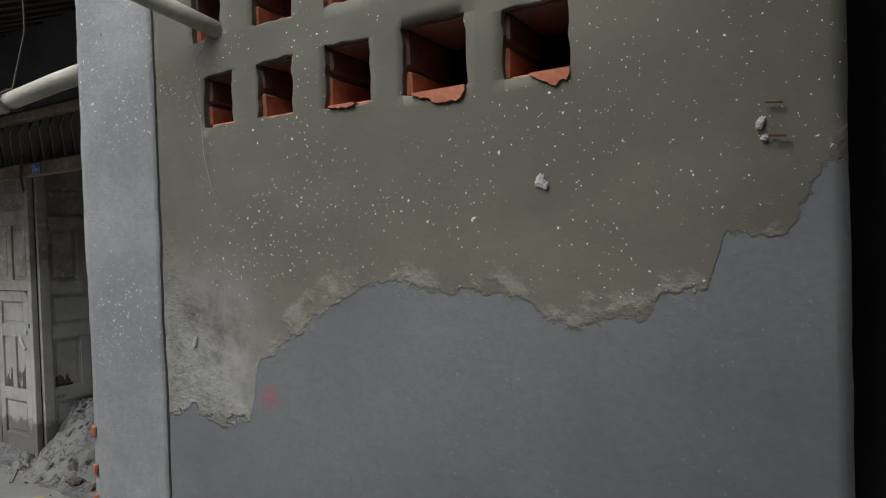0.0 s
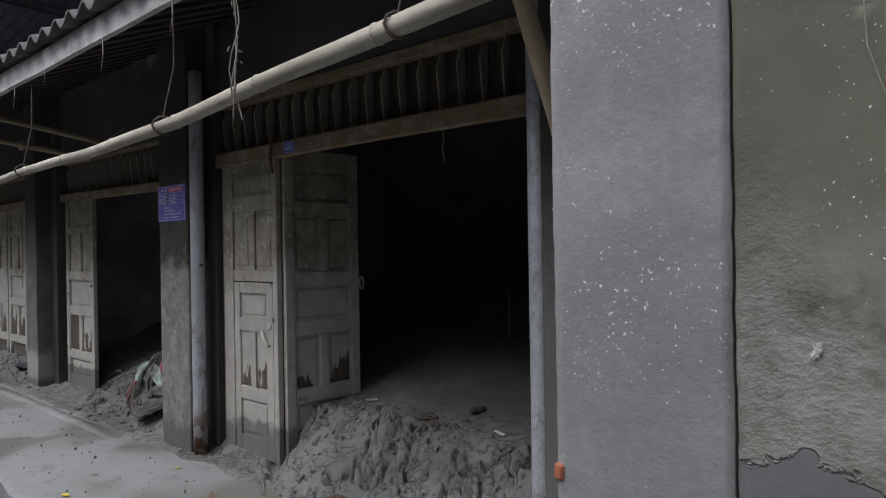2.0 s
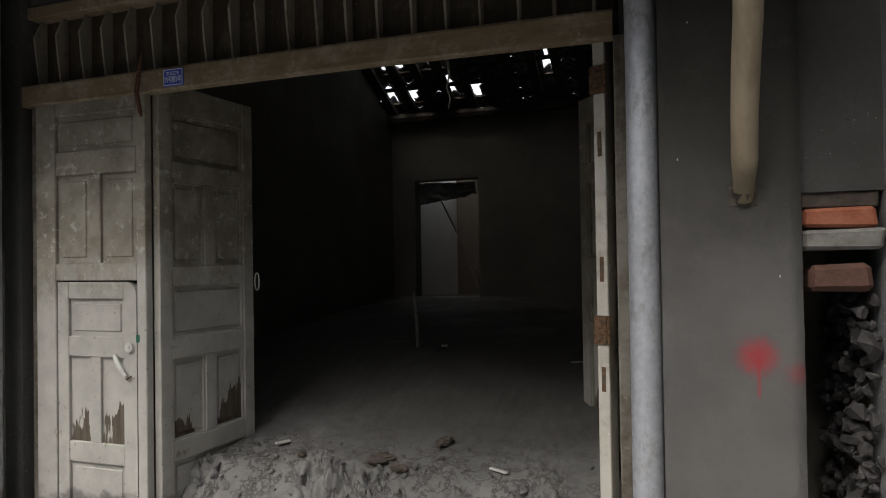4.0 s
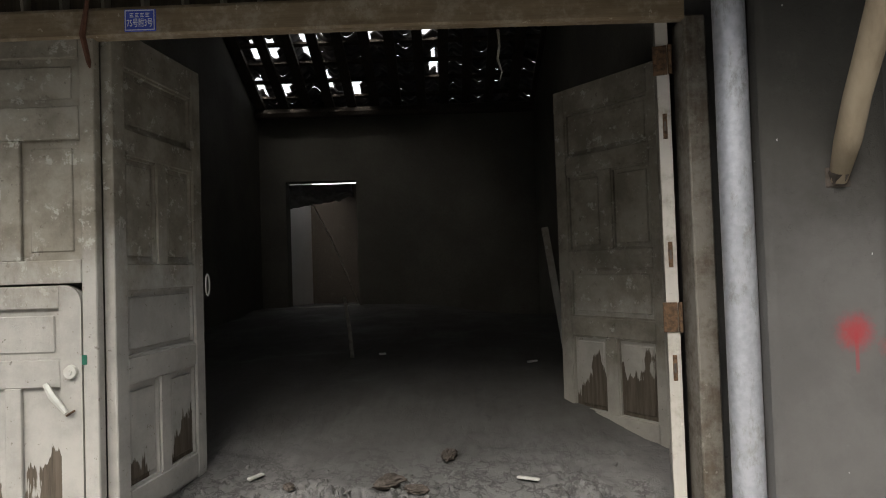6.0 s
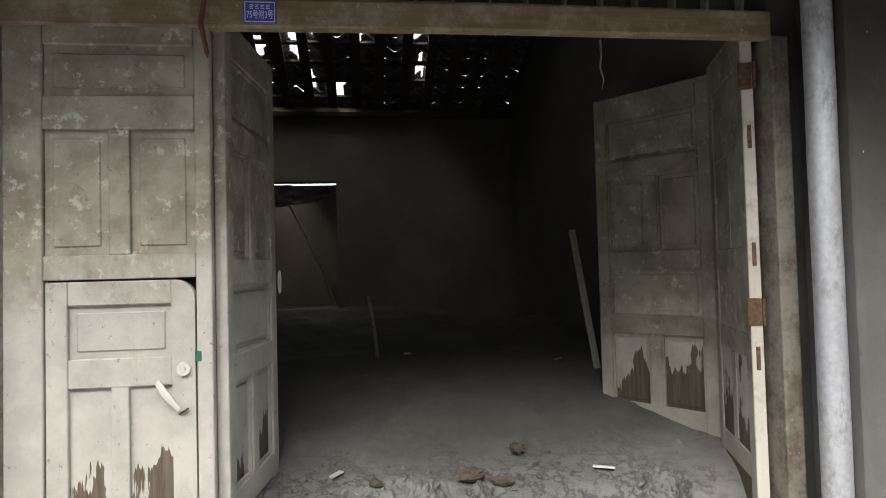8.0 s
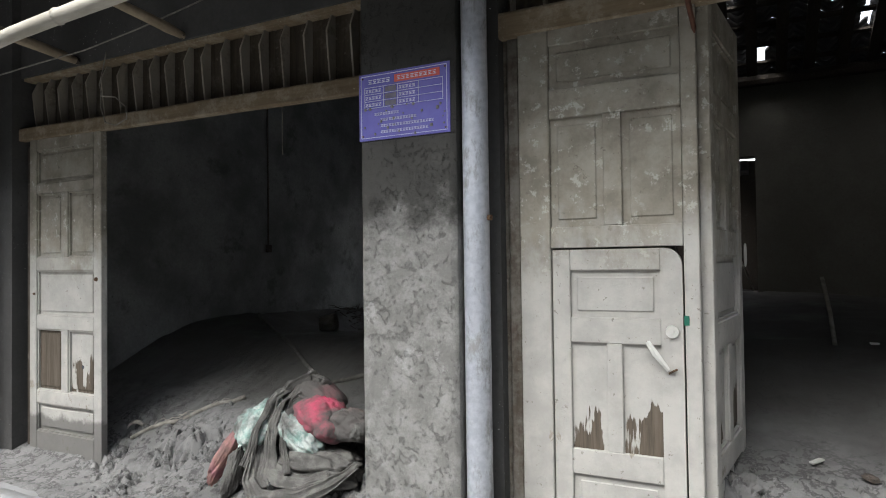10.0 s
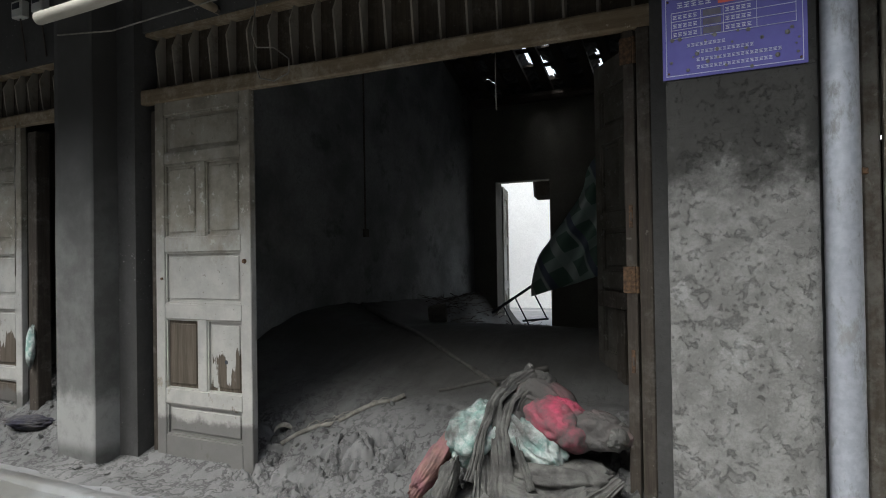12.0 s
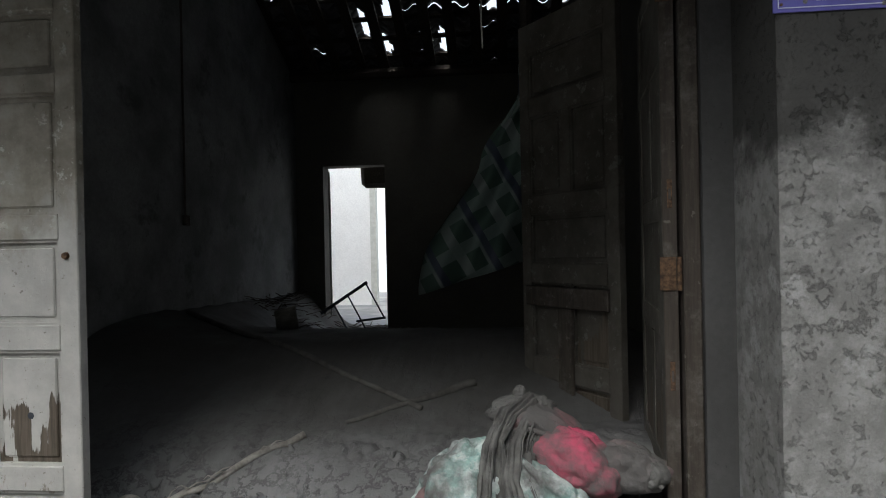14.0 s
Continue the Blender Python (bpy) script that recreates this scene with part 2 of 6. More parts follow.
def spray_wall():
    """Grey muddy plaster, much darker in its upper part, with a red sprayed dot that has run."""
    n = Nodes("spray_plaster")
    x, z = n.axis(0), n.axis(2)
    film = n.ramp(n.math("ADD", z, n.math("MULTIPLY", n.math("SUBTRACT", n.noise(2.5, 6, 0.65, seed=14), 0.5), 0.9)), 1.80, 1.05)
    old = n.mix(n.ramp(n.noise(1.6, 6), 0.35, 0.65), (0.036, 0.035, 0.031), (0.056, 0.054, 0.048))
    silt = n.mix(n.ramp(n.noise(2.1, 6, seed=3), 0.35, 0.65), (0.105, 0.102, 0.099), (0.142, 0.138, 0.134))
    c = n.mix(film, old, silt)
    c = n.mix(n.ramp(n.noise(5, 7, 0.7, seed=4), 0.56, 0.72, 0, 0.5), c, (0.105, 0.10, 0.095))
    spots = n.ramp(n.noise(30, 2, 0.5, seed=8), 0.75, 0.77)
    c = n.mix(spots, c, (0.55, 0.55, 0.53))
    grit = n.math("MULTIPLY", n.math("SUBTRACT", n.noise(60, 3), 0.5), 0.05)
    for cx, cz, r, f in ((-1.517, 1.104, 0.062, 1.0), (-1.40, 1.055, 0.04, 0.5)):
        d = n.math("SQRT", n.math("ADD", n.math("POWER", n.math("SUBTRACT", x, cx), 2.0), n.math("POWER", n.math("SUBTRACT", z, cz), 2.0)))
        c = n.mix(n.ramp(n.math("ADD", d, grit), r * 0.2, r * 1.35, 0.80 * f, 0.0), c, (0.36, 0.035, 0.045))
    run = n.math("MULTIPLY", n.ramp(n.math("ABSOLUTE", n.math("ADD", x, 1.515)), 0.003, 0.009, 0.8, 0), n.math("MULTIPLY", n.ramp(z, 0.96, 0.99), n.ramp(z, 1.12, 1.08)))
    c = n.mix(n.math("MULTIPLY", run, 0.6), c, (0.36, 0.035, 0.045))
    h = n.math("ADD", n.noise(16, 8, 0.70, seed=2), n.math("MULTIPLY", n.ramp(n.noise(26, 6, 0.78, seed=5), 0.565, 0.63, 1, 0), 0.35))
    return n.done(c, 0.9, 0, h, 0.5, 0.012)


def pillar_plaster():
    """Grey plaster, its paint bleached and blotched below a flood line."""
    n = Nodes("pillar_plaster")
    z = n.axis(2)
    # tone above the flood line, painted darker still for the eaves' shade
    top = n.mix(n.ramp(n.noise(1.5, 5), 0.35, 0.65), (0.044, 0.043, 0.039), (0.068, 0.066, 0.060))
    low = n.mix(n.ramp(n.noise(9, 10, 0.8, seed=3), 0.42, 0.60), (0.180, 0.175, 0.163), (0.275, 0.270, 0.255))
    low = n.mix(n.ramp(n.noise(4.2, 9, 0.75, seed=13), 0.58, 0.63, 0, 0.7), low, (0.36, 0.355, 0.34))
    low = n.mix(n.ramp(n.noise(26, 6, 0.78, seed=5), 0.58, 0.66, 0, 0.45), low, (0.10, 0.097, 0.09))
    low = n.mix(n.ramp(n.noise(13, 9, 0.72, seed=23), 0.57, 0.66, 0, 0.25), low, (0.125, 0.121, 0.113))
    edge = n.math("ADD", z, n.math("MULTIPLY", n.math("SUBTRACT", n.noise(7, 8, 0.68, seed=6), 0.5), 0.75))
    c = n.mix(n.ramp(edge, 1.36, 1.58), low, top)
    c = n.mix(n.ramp(n.math("ADD", z, n.math("MULTIPLY", n.noise(6, 4, seed=9), -0.35)), 0.10, -0.02, 0, 0.85), c, (0.12, 0.115, 0.11))
    h = n.math("ADD", n.noise(16, 8, 0.70, seed=2), n.math("MULTIPLY", n.ramp(n.noise(26, 6, 0.78, seed=5), 0.565, 0.63, 1, 0), 0.6))
    h = n.math("ADD", h, n.math("MULTIPLY", n.ramp(n.noise(13, 9, 0.72, seed=23), 0.57, 0.62, 1, 0), 0.7))
    return n.done(c, 0.9, 0, h, 0.75, 0.014)


def west_pillar():
    """Smooth grey plaster, paler lower down, with one bleached patch near its foot."""
    n = Nodes("west_pillar_plaster")
    x, z = n.axis(0), n.axis(2)
    top = n.mix(n.ramp(n.noise(1.5, 5), 0.35, 0.65), (0.060, 0.059, 0.055), (0.085, 0.083, 0.078))
    low = n.mix(n.ramp(n.noise(3.5, 8, 0.7, seed=3), 0.38, 0.62), (0.105, 0.103, 0.097), (0.160, 0.158, 0.150))
    c = n.mix(n.ramp(n.math("ADD", z, n.math("MULTIPLY", n.math("SUBTRACT", n.noise(3, 6, 0.6, seed=6), 0.5), 0.9)), 1.25, 1.85), low, top)
    patch = n.math("MULTIPLY", n.ramp(n.math("ADD", z, n.math("MULTIPLY", n.math("SUBTRACT", n.noise(7, 7, 0.7, seed=9), 0.5), 0.25)), 0.46, 0.34), n.ramp(z, 0.05, 0.15))
    c = n.mix(n.math("MULTIPLY", patch, n.ramp(n.noise(10, 6, 0.7, seed=12), 0.3, 0.55, 0.5, 0.9)), c, (0.34, 0.335, 0.32))
    h = n.math("ADD", n.noise(14, 8, 0.70, seed=2), n.math("MULTIPLY", n.noise(70, 4, seed=5), 0.2))
    return n.done(c, 0.9, 0, h, 0.35, 0.010)


def galvanized():
    n = Nodes("galvanized_pipe")
    z = n.axis(2)
    c = n.mix(n.ramp(n.noise(40, 4, seed=1), 0.35, 0.65), (0.44, 0.46, 0.50), (0.54, 0.56, 0.60))
    mud = n.ramp(n.math("ADD", n.noise(13, 8, 0.75, stretch=(1, 1, 0.45), seed=3), n.ramp(z, 0.6, 0.0, 0, 0.25)), 0.50, 0.66, 0, 0.85)
    c = n.mix(mud, c, (0.22, 0.215, 0.20))
    rust = n.math("MULTIPLY", n.ramp(z, 0.45, 0.1), n.ramp(n.noise(10, 5, seed=6), 0.45, 0.55))
    c = n.mix(rust, c, (0.11, 0.055, 0.03))
    return n.done(c, n.ramp(mud, 0, 1, 0.5, 0.9), n.ramp(mud, 0, 1, 0.55, 0.0), n.noise(35, 5), 0.2, 0.004)


def plain(name, a, b, scale=8, rough=0.7, metal=0.0, bump=0.2, dist=0.005, stretch=(1, 1, 1)):
    n = Nodes(name)
    f = n.noise(scale, 6, 0.65, stretch=stretch)
    c = n.mix(n.ramp(f, 0.32, 0.68), a, b)
    return n.done(c, rough, metal, n.noise(scale * 5, 5, 0.6, stretch=stretch), bump, dist)


def cloth(name, a, b, scale=12, mud=0.5):
    n = Nodes(name)
    c = n.mix(n.ramp(n.noise(scale, 4, 0.6, seed=2), 0.4, 0.6), a, b)
    c = n.mix(n.ramp(n.noise(6, 5, 0.6, seed=5), 1 - mud - 0.16, 1 - mud + 0.20), c, (0.105, 0.098, 0.092))
    h = n.math("ADD", n.noise(25, 4), n.math("MULTIPLY", n.noise(260, 2), 0.3))
    h = n.math("ADD", h, n.math("MULTIPLY", n.math("ABSOLUTE", n.math("SUBTRACT", n.noise(13, 6, 0.65, stretch=(1, 1, 0.45), seed=9), 0.5)), 3.0))
    return n.done(c, 0.95, 0, h, 0.6, 0.012)


def plaid():
    n = Nodes("plaid_tarpaulin")
    x, z = n.axis(0), n.axis(2)
    u, v = n.math("ADD", x, n.math("MULTIPLY", z, 0.55)), n.math("SUBTRACT", z, n.math("MULTIPLY", x, 0.55))
    c = (0.10, 0.17, 0.13)
    for a, p, w, col in ((u, 0.20, 0.6, (0.42, 0.47, 0.44)), (v, 0.24, 0.62, (0.32, 0.40, 0.36)), (u, 0.40, 0.86, (0.05, 0.06, 0.12))):
        f = n.math("FRACT", n.math("DIVIDE", a, p))
        c = n.mix(n.ramp(f, w - 0.02, w + 0.02, 0, 0.85), c, col)
    return n.done(c, 0.45, 0, n.noise(14, 5), 0.4, 0.01, 0.5)


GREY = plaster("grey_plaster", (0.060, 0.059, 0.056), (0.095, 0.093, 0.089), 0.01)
PIER = plaster("pier_plaster", (0.215, 0.217, 0.220), (0.295, 0.297, 0.300), 0.062, (0.15, 0.15, 0.15), 0.60, 0.38)
INSIDE = plaster("inside_plaster", (0.190, 0.195, 0.190), (0.360, 0.365, 0.355), 0.0, (0.10, 0.10, 0.098), 0.54)
BROWN_GREY = plaster("brown_grey_plaster", (0.125, 0.118, 0.099), (0.165, 0.156, 0.132), 0.0, (0.07, 0.066, 0.058))
WHITEWASH = plaster("whitewashed_plaster", (0.86, 0.855, 0.84), (0.92, 0.915, 0.90), 0.0, (0.55, 0.54, 0.50), 0.70)
PANEL, SPRAY, PILLAR, PILLAR_WEST = panel_plaster(), spray_wall(), pillar_plaster(), west_pillar()
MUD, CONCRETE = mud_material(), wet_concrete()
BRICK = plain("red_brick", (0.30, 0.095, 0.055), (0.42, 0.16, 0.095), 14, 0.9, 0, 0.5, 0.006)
# shaded copy of the red brick, for dim reveals and the gap
BRICK_DIM = plain("shaded_brick", (0.105, 0.058, 0.044), (0.165, 0.09, 0.07), 14, 0.9, 0, 0.5, 0.006)
MORTAR = plain("mortar", (0.20, 0.19, 0.175), (0.30, 0.29, 0.27), 20, 0.95, 0, 0.6, 0.008)
LEAF_WOOD = door_wood("painted_door_wood", None, old=1.3)
PANEL_WOOD = door_wood("door_panel_wood", 0.20, old=1.3)
BARE_PANEL = door_wood("washed_bare_panel_wood", 0.62)
LOW_PANEL = door_wood("mud_filmed_panel_wood", 0.13, old=1.2)
BROWN_LEAF_WOOD = door_wood("brown_door_wood", None, (0.42, 0.395, 0.345), 0.85, 1.15)
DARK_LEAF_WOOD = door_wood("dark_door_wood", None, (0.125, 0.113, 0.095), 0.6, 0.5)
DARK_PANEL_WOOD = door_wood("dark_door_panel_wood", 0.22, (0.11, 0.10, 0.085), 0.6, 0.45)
BROWN_PANEL_WOOD = door_wood("brown_door_panel_wood", 0.36, (0.46, 0.435, 0.385), 1.05, 1.25)
EDGE_WOOD = wood("pale_edge_wood", (0.26, 0.235, 0.19), (0.40, 0.37, 0.31), (0.50, 0.48, 0.43), 0.55)
SLAT_WOOD = wood("slat_wood", (0.110, 0.090, 0.065), (0.170, 0.142, 0.105), (0.29, 0.265, 0.22), 0.6)
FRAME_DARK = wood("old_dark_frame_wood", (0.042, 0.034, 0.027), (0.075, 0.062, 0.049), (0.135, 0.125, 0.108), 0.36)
FRAME_WOOD = wood("door_frame_wood", (0.082, 0.066, 0.050), (0.130, 0.108, 0.083), (0.205, 0.190, 0.163), 0.48)
BEAM_WOOD = wood("lintel_wood", (0.160, 0.118, 0.072), (0.235, 0.180, 0.115), (0.330, 0.285, 0.215), 0.40, (0.06, 1, 1))
DARK_WOOD = wood("roof_timber", (0.040, 0.033, 0.027), (0.075, 0.062, 0.050), (0.10, 0.09, 0.08), 0.3, (1, 0.06, 1))
BACKING = wood("transom_boards", (0.045, 0.036, 0.026), (0.080, 0.064, 0.046), (0.13, 0.115, 0.092), 0.35)
# stone colour darkened to carry the shade inside the gap
OLD_STONE = plain("gap_shade_stone", (0.045, 0.042, 0.042), (0.10, 0.095, 0.095), 14, 0.95, 0, 0.6, 0.008)
TILE = plain("grey_roof_tile", (0.075, 0.075, 0.075), (0.125, 0.123, 0.12), 9, 0.9, 0, 0.4, 0.006)
PAINT = wood("weathered_fascia_paint", (0.25, 0.25, 0.24), (0.40, 0.40, 0.39), (0.50, 0.50, 0.49), 0.5, (0.06, 1, 1))
BAMBOO = plain("dry_bamboo", (0.27, 0.25, 0.205), (0.46, 0.43, 0.37), 9, 0.85, 0, 0.4, 0.006, (0.25, 1, 1))
GREY_POLE = plain("grey_pole", (0.075, 0.070, 0.062), (0.14, 0.132, 0.118), 12, 0.9)
ZINC = galvanized()
RUST = plain("rusty_iron", (0.055, 0.036, 0.025), (0.19, 0.115, 0.065), 60, 0.85, 0.3, 0.5, 0.003)
SHEET = plain("corrugated_sheet", (0.16, 0.18, 0.21), (0.24, 0.26, 0.29), 3, 0.5, 0.6)
STEEL = plain("dark_steel", (0.03, 0.035, 0.045), (0.06, 0.065, 0.075), 6, 0.6, 0.3)
SIGN_BLUE = plain("purple_blue_sign_board", (0.125, 0.115, 0.400), (0.165, 0.155, 0.470), 6, 0.45)
SIGN_RED = plain("red_banner", (0.60, 0.10, 0.08), (0.70, 0.15, 0.11), 9, 0.5)
SIGN_WHITE = plain("white_print", (0.60, 0.62, 0.72), (0.75, 0.77, 0.84), 18, 0.5)
SIGN_DARK = plain("mud_smear", (0.13, 0.12, 0.16), (0.20, 0.19, 0.22), 30, 0.9)
PLATE_BLUE = plain("blue_enamel", (0.045, 0.085, 0.42), (0.06, 0.10, 0.50), 9, 0.35)
STRAW = plain("dry_stalk", (0.19, 0.175, 0.150), (0.34, 0.32, 0.28), 26, 0.9)
TWIG = plain("dark_twig", (0.06, 0.05, 0.042), (0.12, 0.10, 0.085), 20, 0.9)
POLE_WOOD = plain("peeled_pole", (0.24, 0.190, 0.130), (0.36, 0.295, 0.21), 10, 0.8, 0, 0.3, 0.005, (1, 1, 0.15))
LIME = plain("chipped_lime", (0.36, 0.355, 0.34), (0.52, 0.51, 0.49), 60, 0.95, 0, 0.6, 0.004)
PALE = plain("pale_plastic", (0.50, 0.50, 0.46), (0.62, 0.62, 0.58), 12, 0.6)
PLASTIC = plain("grey_plastic_film", (0.16, 0.16, 0.155), (0.30, 0.30, 0.29), 7, 0.35)
YELLOW = plain("yellow_leaf", (0.50, 0.38, 0.03), (0.62, 0.50, 0.06), 14, 0.6)
BROWN_LEAF = plain("dry_leaf", (0.16, 0.12, 0.07), (0.28, 0.22, 0.14), 14, 0.8)
CLOTH_PINK = cloth("pink_cloth", (0.58, 0.06, 0.13), (0.66, 0.09, 0.17), 9, 0.57)
CLOTH_GREEN = cloth("pale_green_floral_cloth", (0.66, 0.72, 0.68), (0.30, 0.46, 0.41), 20, 0.50)
CLOTH_MUD = cloth("mud_soaked_cloth", (0.085, 0.082, 0.076), (0.150, 0.146, 0.134), 14, 0.45)
CLOTH_SALMON = cloth("faded_salmon_cloth", (0.36, 0.20, 0.17), (0.28, 0.13, 0.14), 9, 0.45)
CLOTH_PURPLE = cloth("purple_cloth", (0.24, 0.15, 0.34), (0.34, 0.24, 0.42), 9, 0.3)
PLAID = plaid()


# ---- building blocks ----
def part(name, bm, material, parent=None, label="", smooth=False):
    me = bpy.data.meshes.new(name)
    bmesh.ops.recalc_face_normals(bm, faces=bm.faces)
    bm.to_mesh(me)
    bm.free()
    for p in me.polygons:
        p.use_smooth = smooth
    for m in material if isinstance(material, (list, tuple)) else [material]:
        me.materials.append(m)
    ob = new(name, me)
    ob.parent = parent
    return tagged(ob, label) if label else ob


def thing(name, label, category, at=(0, 0, 0), turn=0.0, group="", kind=""):
    ob = new(name)
    ob.empty_display_size = 0.1
    ob.matrix_basis = pose(*at, 0, 0, turn)
    return tagged(ob, label, category, group, kind)


def structure(ob, label, category):
    return tagged(ob, label, category, "", "structure")


def box(bm, x0, x1, y0, y1, z0, z1, bevel=0.0, wear=0.0):
    r = bmesh.ops.create_cube(bm, size=1, matrix=Matrix.Translation(((x0 + x1) / 2, (y0 + y1) / 2, (z0 + z1) / 2)) @ Matrix.Diagonal((x1 - x0, y1 - y0, z1 - z0, 1)))
    vs = r["verts"]
    if wear:
        for v in vs:
            v.co += Vector([random.uniform(-wear, wear) for _ in range(3)])
    if bevel:
        es = list({e for v in vs for e in v.link_edges})
        bmesh.ops.bevel(bm, geom=es, offset=bevel, segments=1, affect="EDGES", profile=0.5)
    return bm


def boxed(*a, **k):
    return box(bmesh.new(), *a, **k)


def tube(bm, pts, radii, sides=8, cap=True):
    """A tapered tube along a line of points."""
    pts = [Vector(p) for p in pts]
    if not isinstance(radii, (list, tuple)):
        radii = [radii] * len(pts)
    rings = []
    for i, p in enumerate(pts):
        d = (pts[min(i + 1, len(pts) - 1)] - pts[max(i - 1, 0)]).normalized()
        u = d.orthogonal().normalized() if i == 0 else (u - d * u.dot(d)).normalized()
        w = d.cross(u)
        rings.append([bm.verts.new(p + (u * math.cos(2 * math.pi * k / sides) + w * math.sin(2 * math.pi * k / sides)) * radii[i]) for k in range(sides)])
    for a, b in zip(rings, rings[1:]):
        for k in range(sides):
            bm.faces.new((a[k], a[(k + 1) % sides], b[(k + 1) % sides], b[k]))
    if cap:
        bm.faces.new(rings[0][::-1])
        bm.faces.new(rings[-1])
    return bm


def smooth(a, b, v):
    k = min(1.0, max(0.0, (v - a) / (b - a)))
    return k * k * (3 - 2 * k)


def wall(name, x0, x1, y0, y1, z0, z1, material, holes=(), step=0.0, rough=0.0):
    """A wall along x with openings cut through it. step: the mesh width of its faces; rough: their unevenness in metres."""
    def cuts(a, b, marks):
        c = sorted({round(v, 4) for v in [a, b, *marks] if a - 1e-6 <= v <= b + 1e-6})
        if not step:
            return c
        out = []
        for p, q in zip(c, c[1:]):
            k = max(1, round((q - p) / step))
            out += [p + (q - p) * i / k for i in range(k)]
        return out + [c[-1]]
    xs, zs = cuts(x0, x1, [v for h in holes for v in h[:2]]), cuts(z0, z1, [v for h in holes for v in h[2:]])
    bm = bmesh.new()
    solid = [[not any(h[0] < (xs[i] + xs[i + 1]) / 2 < h[1] and h[2] < (zs[k] + zs[k + 1]) / 2 < h[3] for h in holes) for k in range(len(zs) - 1)] for i in range(len(xs) - 1)]
    v = {}

    def vert(i, k, s):
        if (i, k, s) not in v:
            p = Vector((xs[i], y1 if s else y0, zs[k]))
            if rough and not s:
                p.y += rough * noise.fractal(p * 1.3, 0.8, 2.0, 6) + rough * 0.5 * noise.noise(p * 14)
                edge = min(abs(p.x - x0), abs(p.x - x1))
                if edge < 0.03:
                    p.x += rough * 0.35 * noise.noise(p * 9) + rough * 0.4 * noise.noise(p * 31)
                for h in holes:
                    if h[0] - 0.01 < p.x < h[1] + 0.01 and h[2] - 0.01 < p.z < h[3] + 0.01:
                        p.x += 0.010 * noise.noise(p * 33)
                        p.z += 0.010 * noise.noise(p * 37 + Vector((5, 5, 5)))
            v[i, k, s] = bm.verts.new(p)
        return v[i, k, s]
    nx, nz = len(xs) - 1, len(zs) - 1
    at = lambda i, k: 0 <= i < nx and 0 <= k < nz and solid[i][k]
    for i in range(nx):
        for k in range(nz):
            if not solid[i][k]:
                continue
            bm.faces.new([vert(*q, 0) for q in ((i, k), (i + 1, k), (i + 1, k + 1), (i, k + 1))])
            bm.faces.new([vert(*q, 1) for q in ((i, k), (i, k + 1), (i + 1, k + 1), (i + 1, k))])
            for a, b, j, l in (((i, k), (i + 1, k), i, k - 1), ((i + 1, k), (i + 1, k + 1), i + 1, k), ((i + 1, k + 1), (i, k + 1), i, k + 1), ((i, k + 1), (i, k), i - 1, k)):
                if not at(j, l):
                    bm.faces.new((vert(*b, 0), vert(*a, 0), vert(*a, 1), vert(*b, 1)))
    ob = part(name, bm, material)
    if rough:
        for q in ob.data.polygons:
            q.use_smooth = abs(q.normal.y) > 0.7
    return ob


# ---- the plan ----
EAVE_Y, EAVE_Z, SLOPE, RIDGE_Y, BACK_Y, BACK_Z = 1.55, 2.95, 0.45, 5.45, 8.30, 3.42


def roof_z(y):
    return EAVE_Z + SLOPE * (y - EAVE_Y) if y < RIDGE_Y else BACK_Z + SLOPE * (BACK_Y - y)


def plates(q, k):
    """Drying plates: the height within one tilted plate, and how near its rim is."""
    dist, spots = noise.voronoi(q * k)
    c = spots[0]
    d = q * k - c
    tip = noise.cell_vector(c * 7.3)
    return d.x * (tip.x - 0.5) + d.y * (tip.y - 0.5) + 0.55 * (tip.z - 0.5), 1 - smooth(0.0, 0.17, dist[1] - dist[0])


def broken_crust(p):
    """Trodden mud that has dried and broken into plates and clods, smooth between."""
    q = p + 0.07 * Vector((noise.fractal(p * 5, 0.8, 2.0, 3), noise.fractal(p * 5 + Vector((9, 2, 4)), 0.8, 2.0, 3), 0))
    torn = smooth(-0.10, 0.22, noise.fractal(p * 2.3 + Vector((1, 1, 8)), 0.9, 2.0, 3))
    big, gap = plates(q, 5.0)
    small, crack = plates(q + Vector((3, 5, 0)), 13.0)
    soft = 0.030 * noise.fractal(p * 3.1, 0.9, 2.0, 3)
    ridge = 0.10 * max(0.0, 0.16 - abs(noise.fractal(q * 2.6 + Vector((4, 1, 7)), 0.8, 2.0, 3))) / 0.16
    rough = 0.010 * noise.noise(p * 17) + 0.005 * noise.noise(p * 43)
    lumps = max(0.0, noise.fractal(q * 6.5 + Vector((2, 8, 3)), 0.85, 2.1, 4)) * 0.07
    return soft + torn * (0.046 * big - 0.075 * gap + 0.034 * small - 0.055 * crack + 0.65 * lumps + 0.35 * ridge + rough) + 0.003 * noise.noise(p * 30)


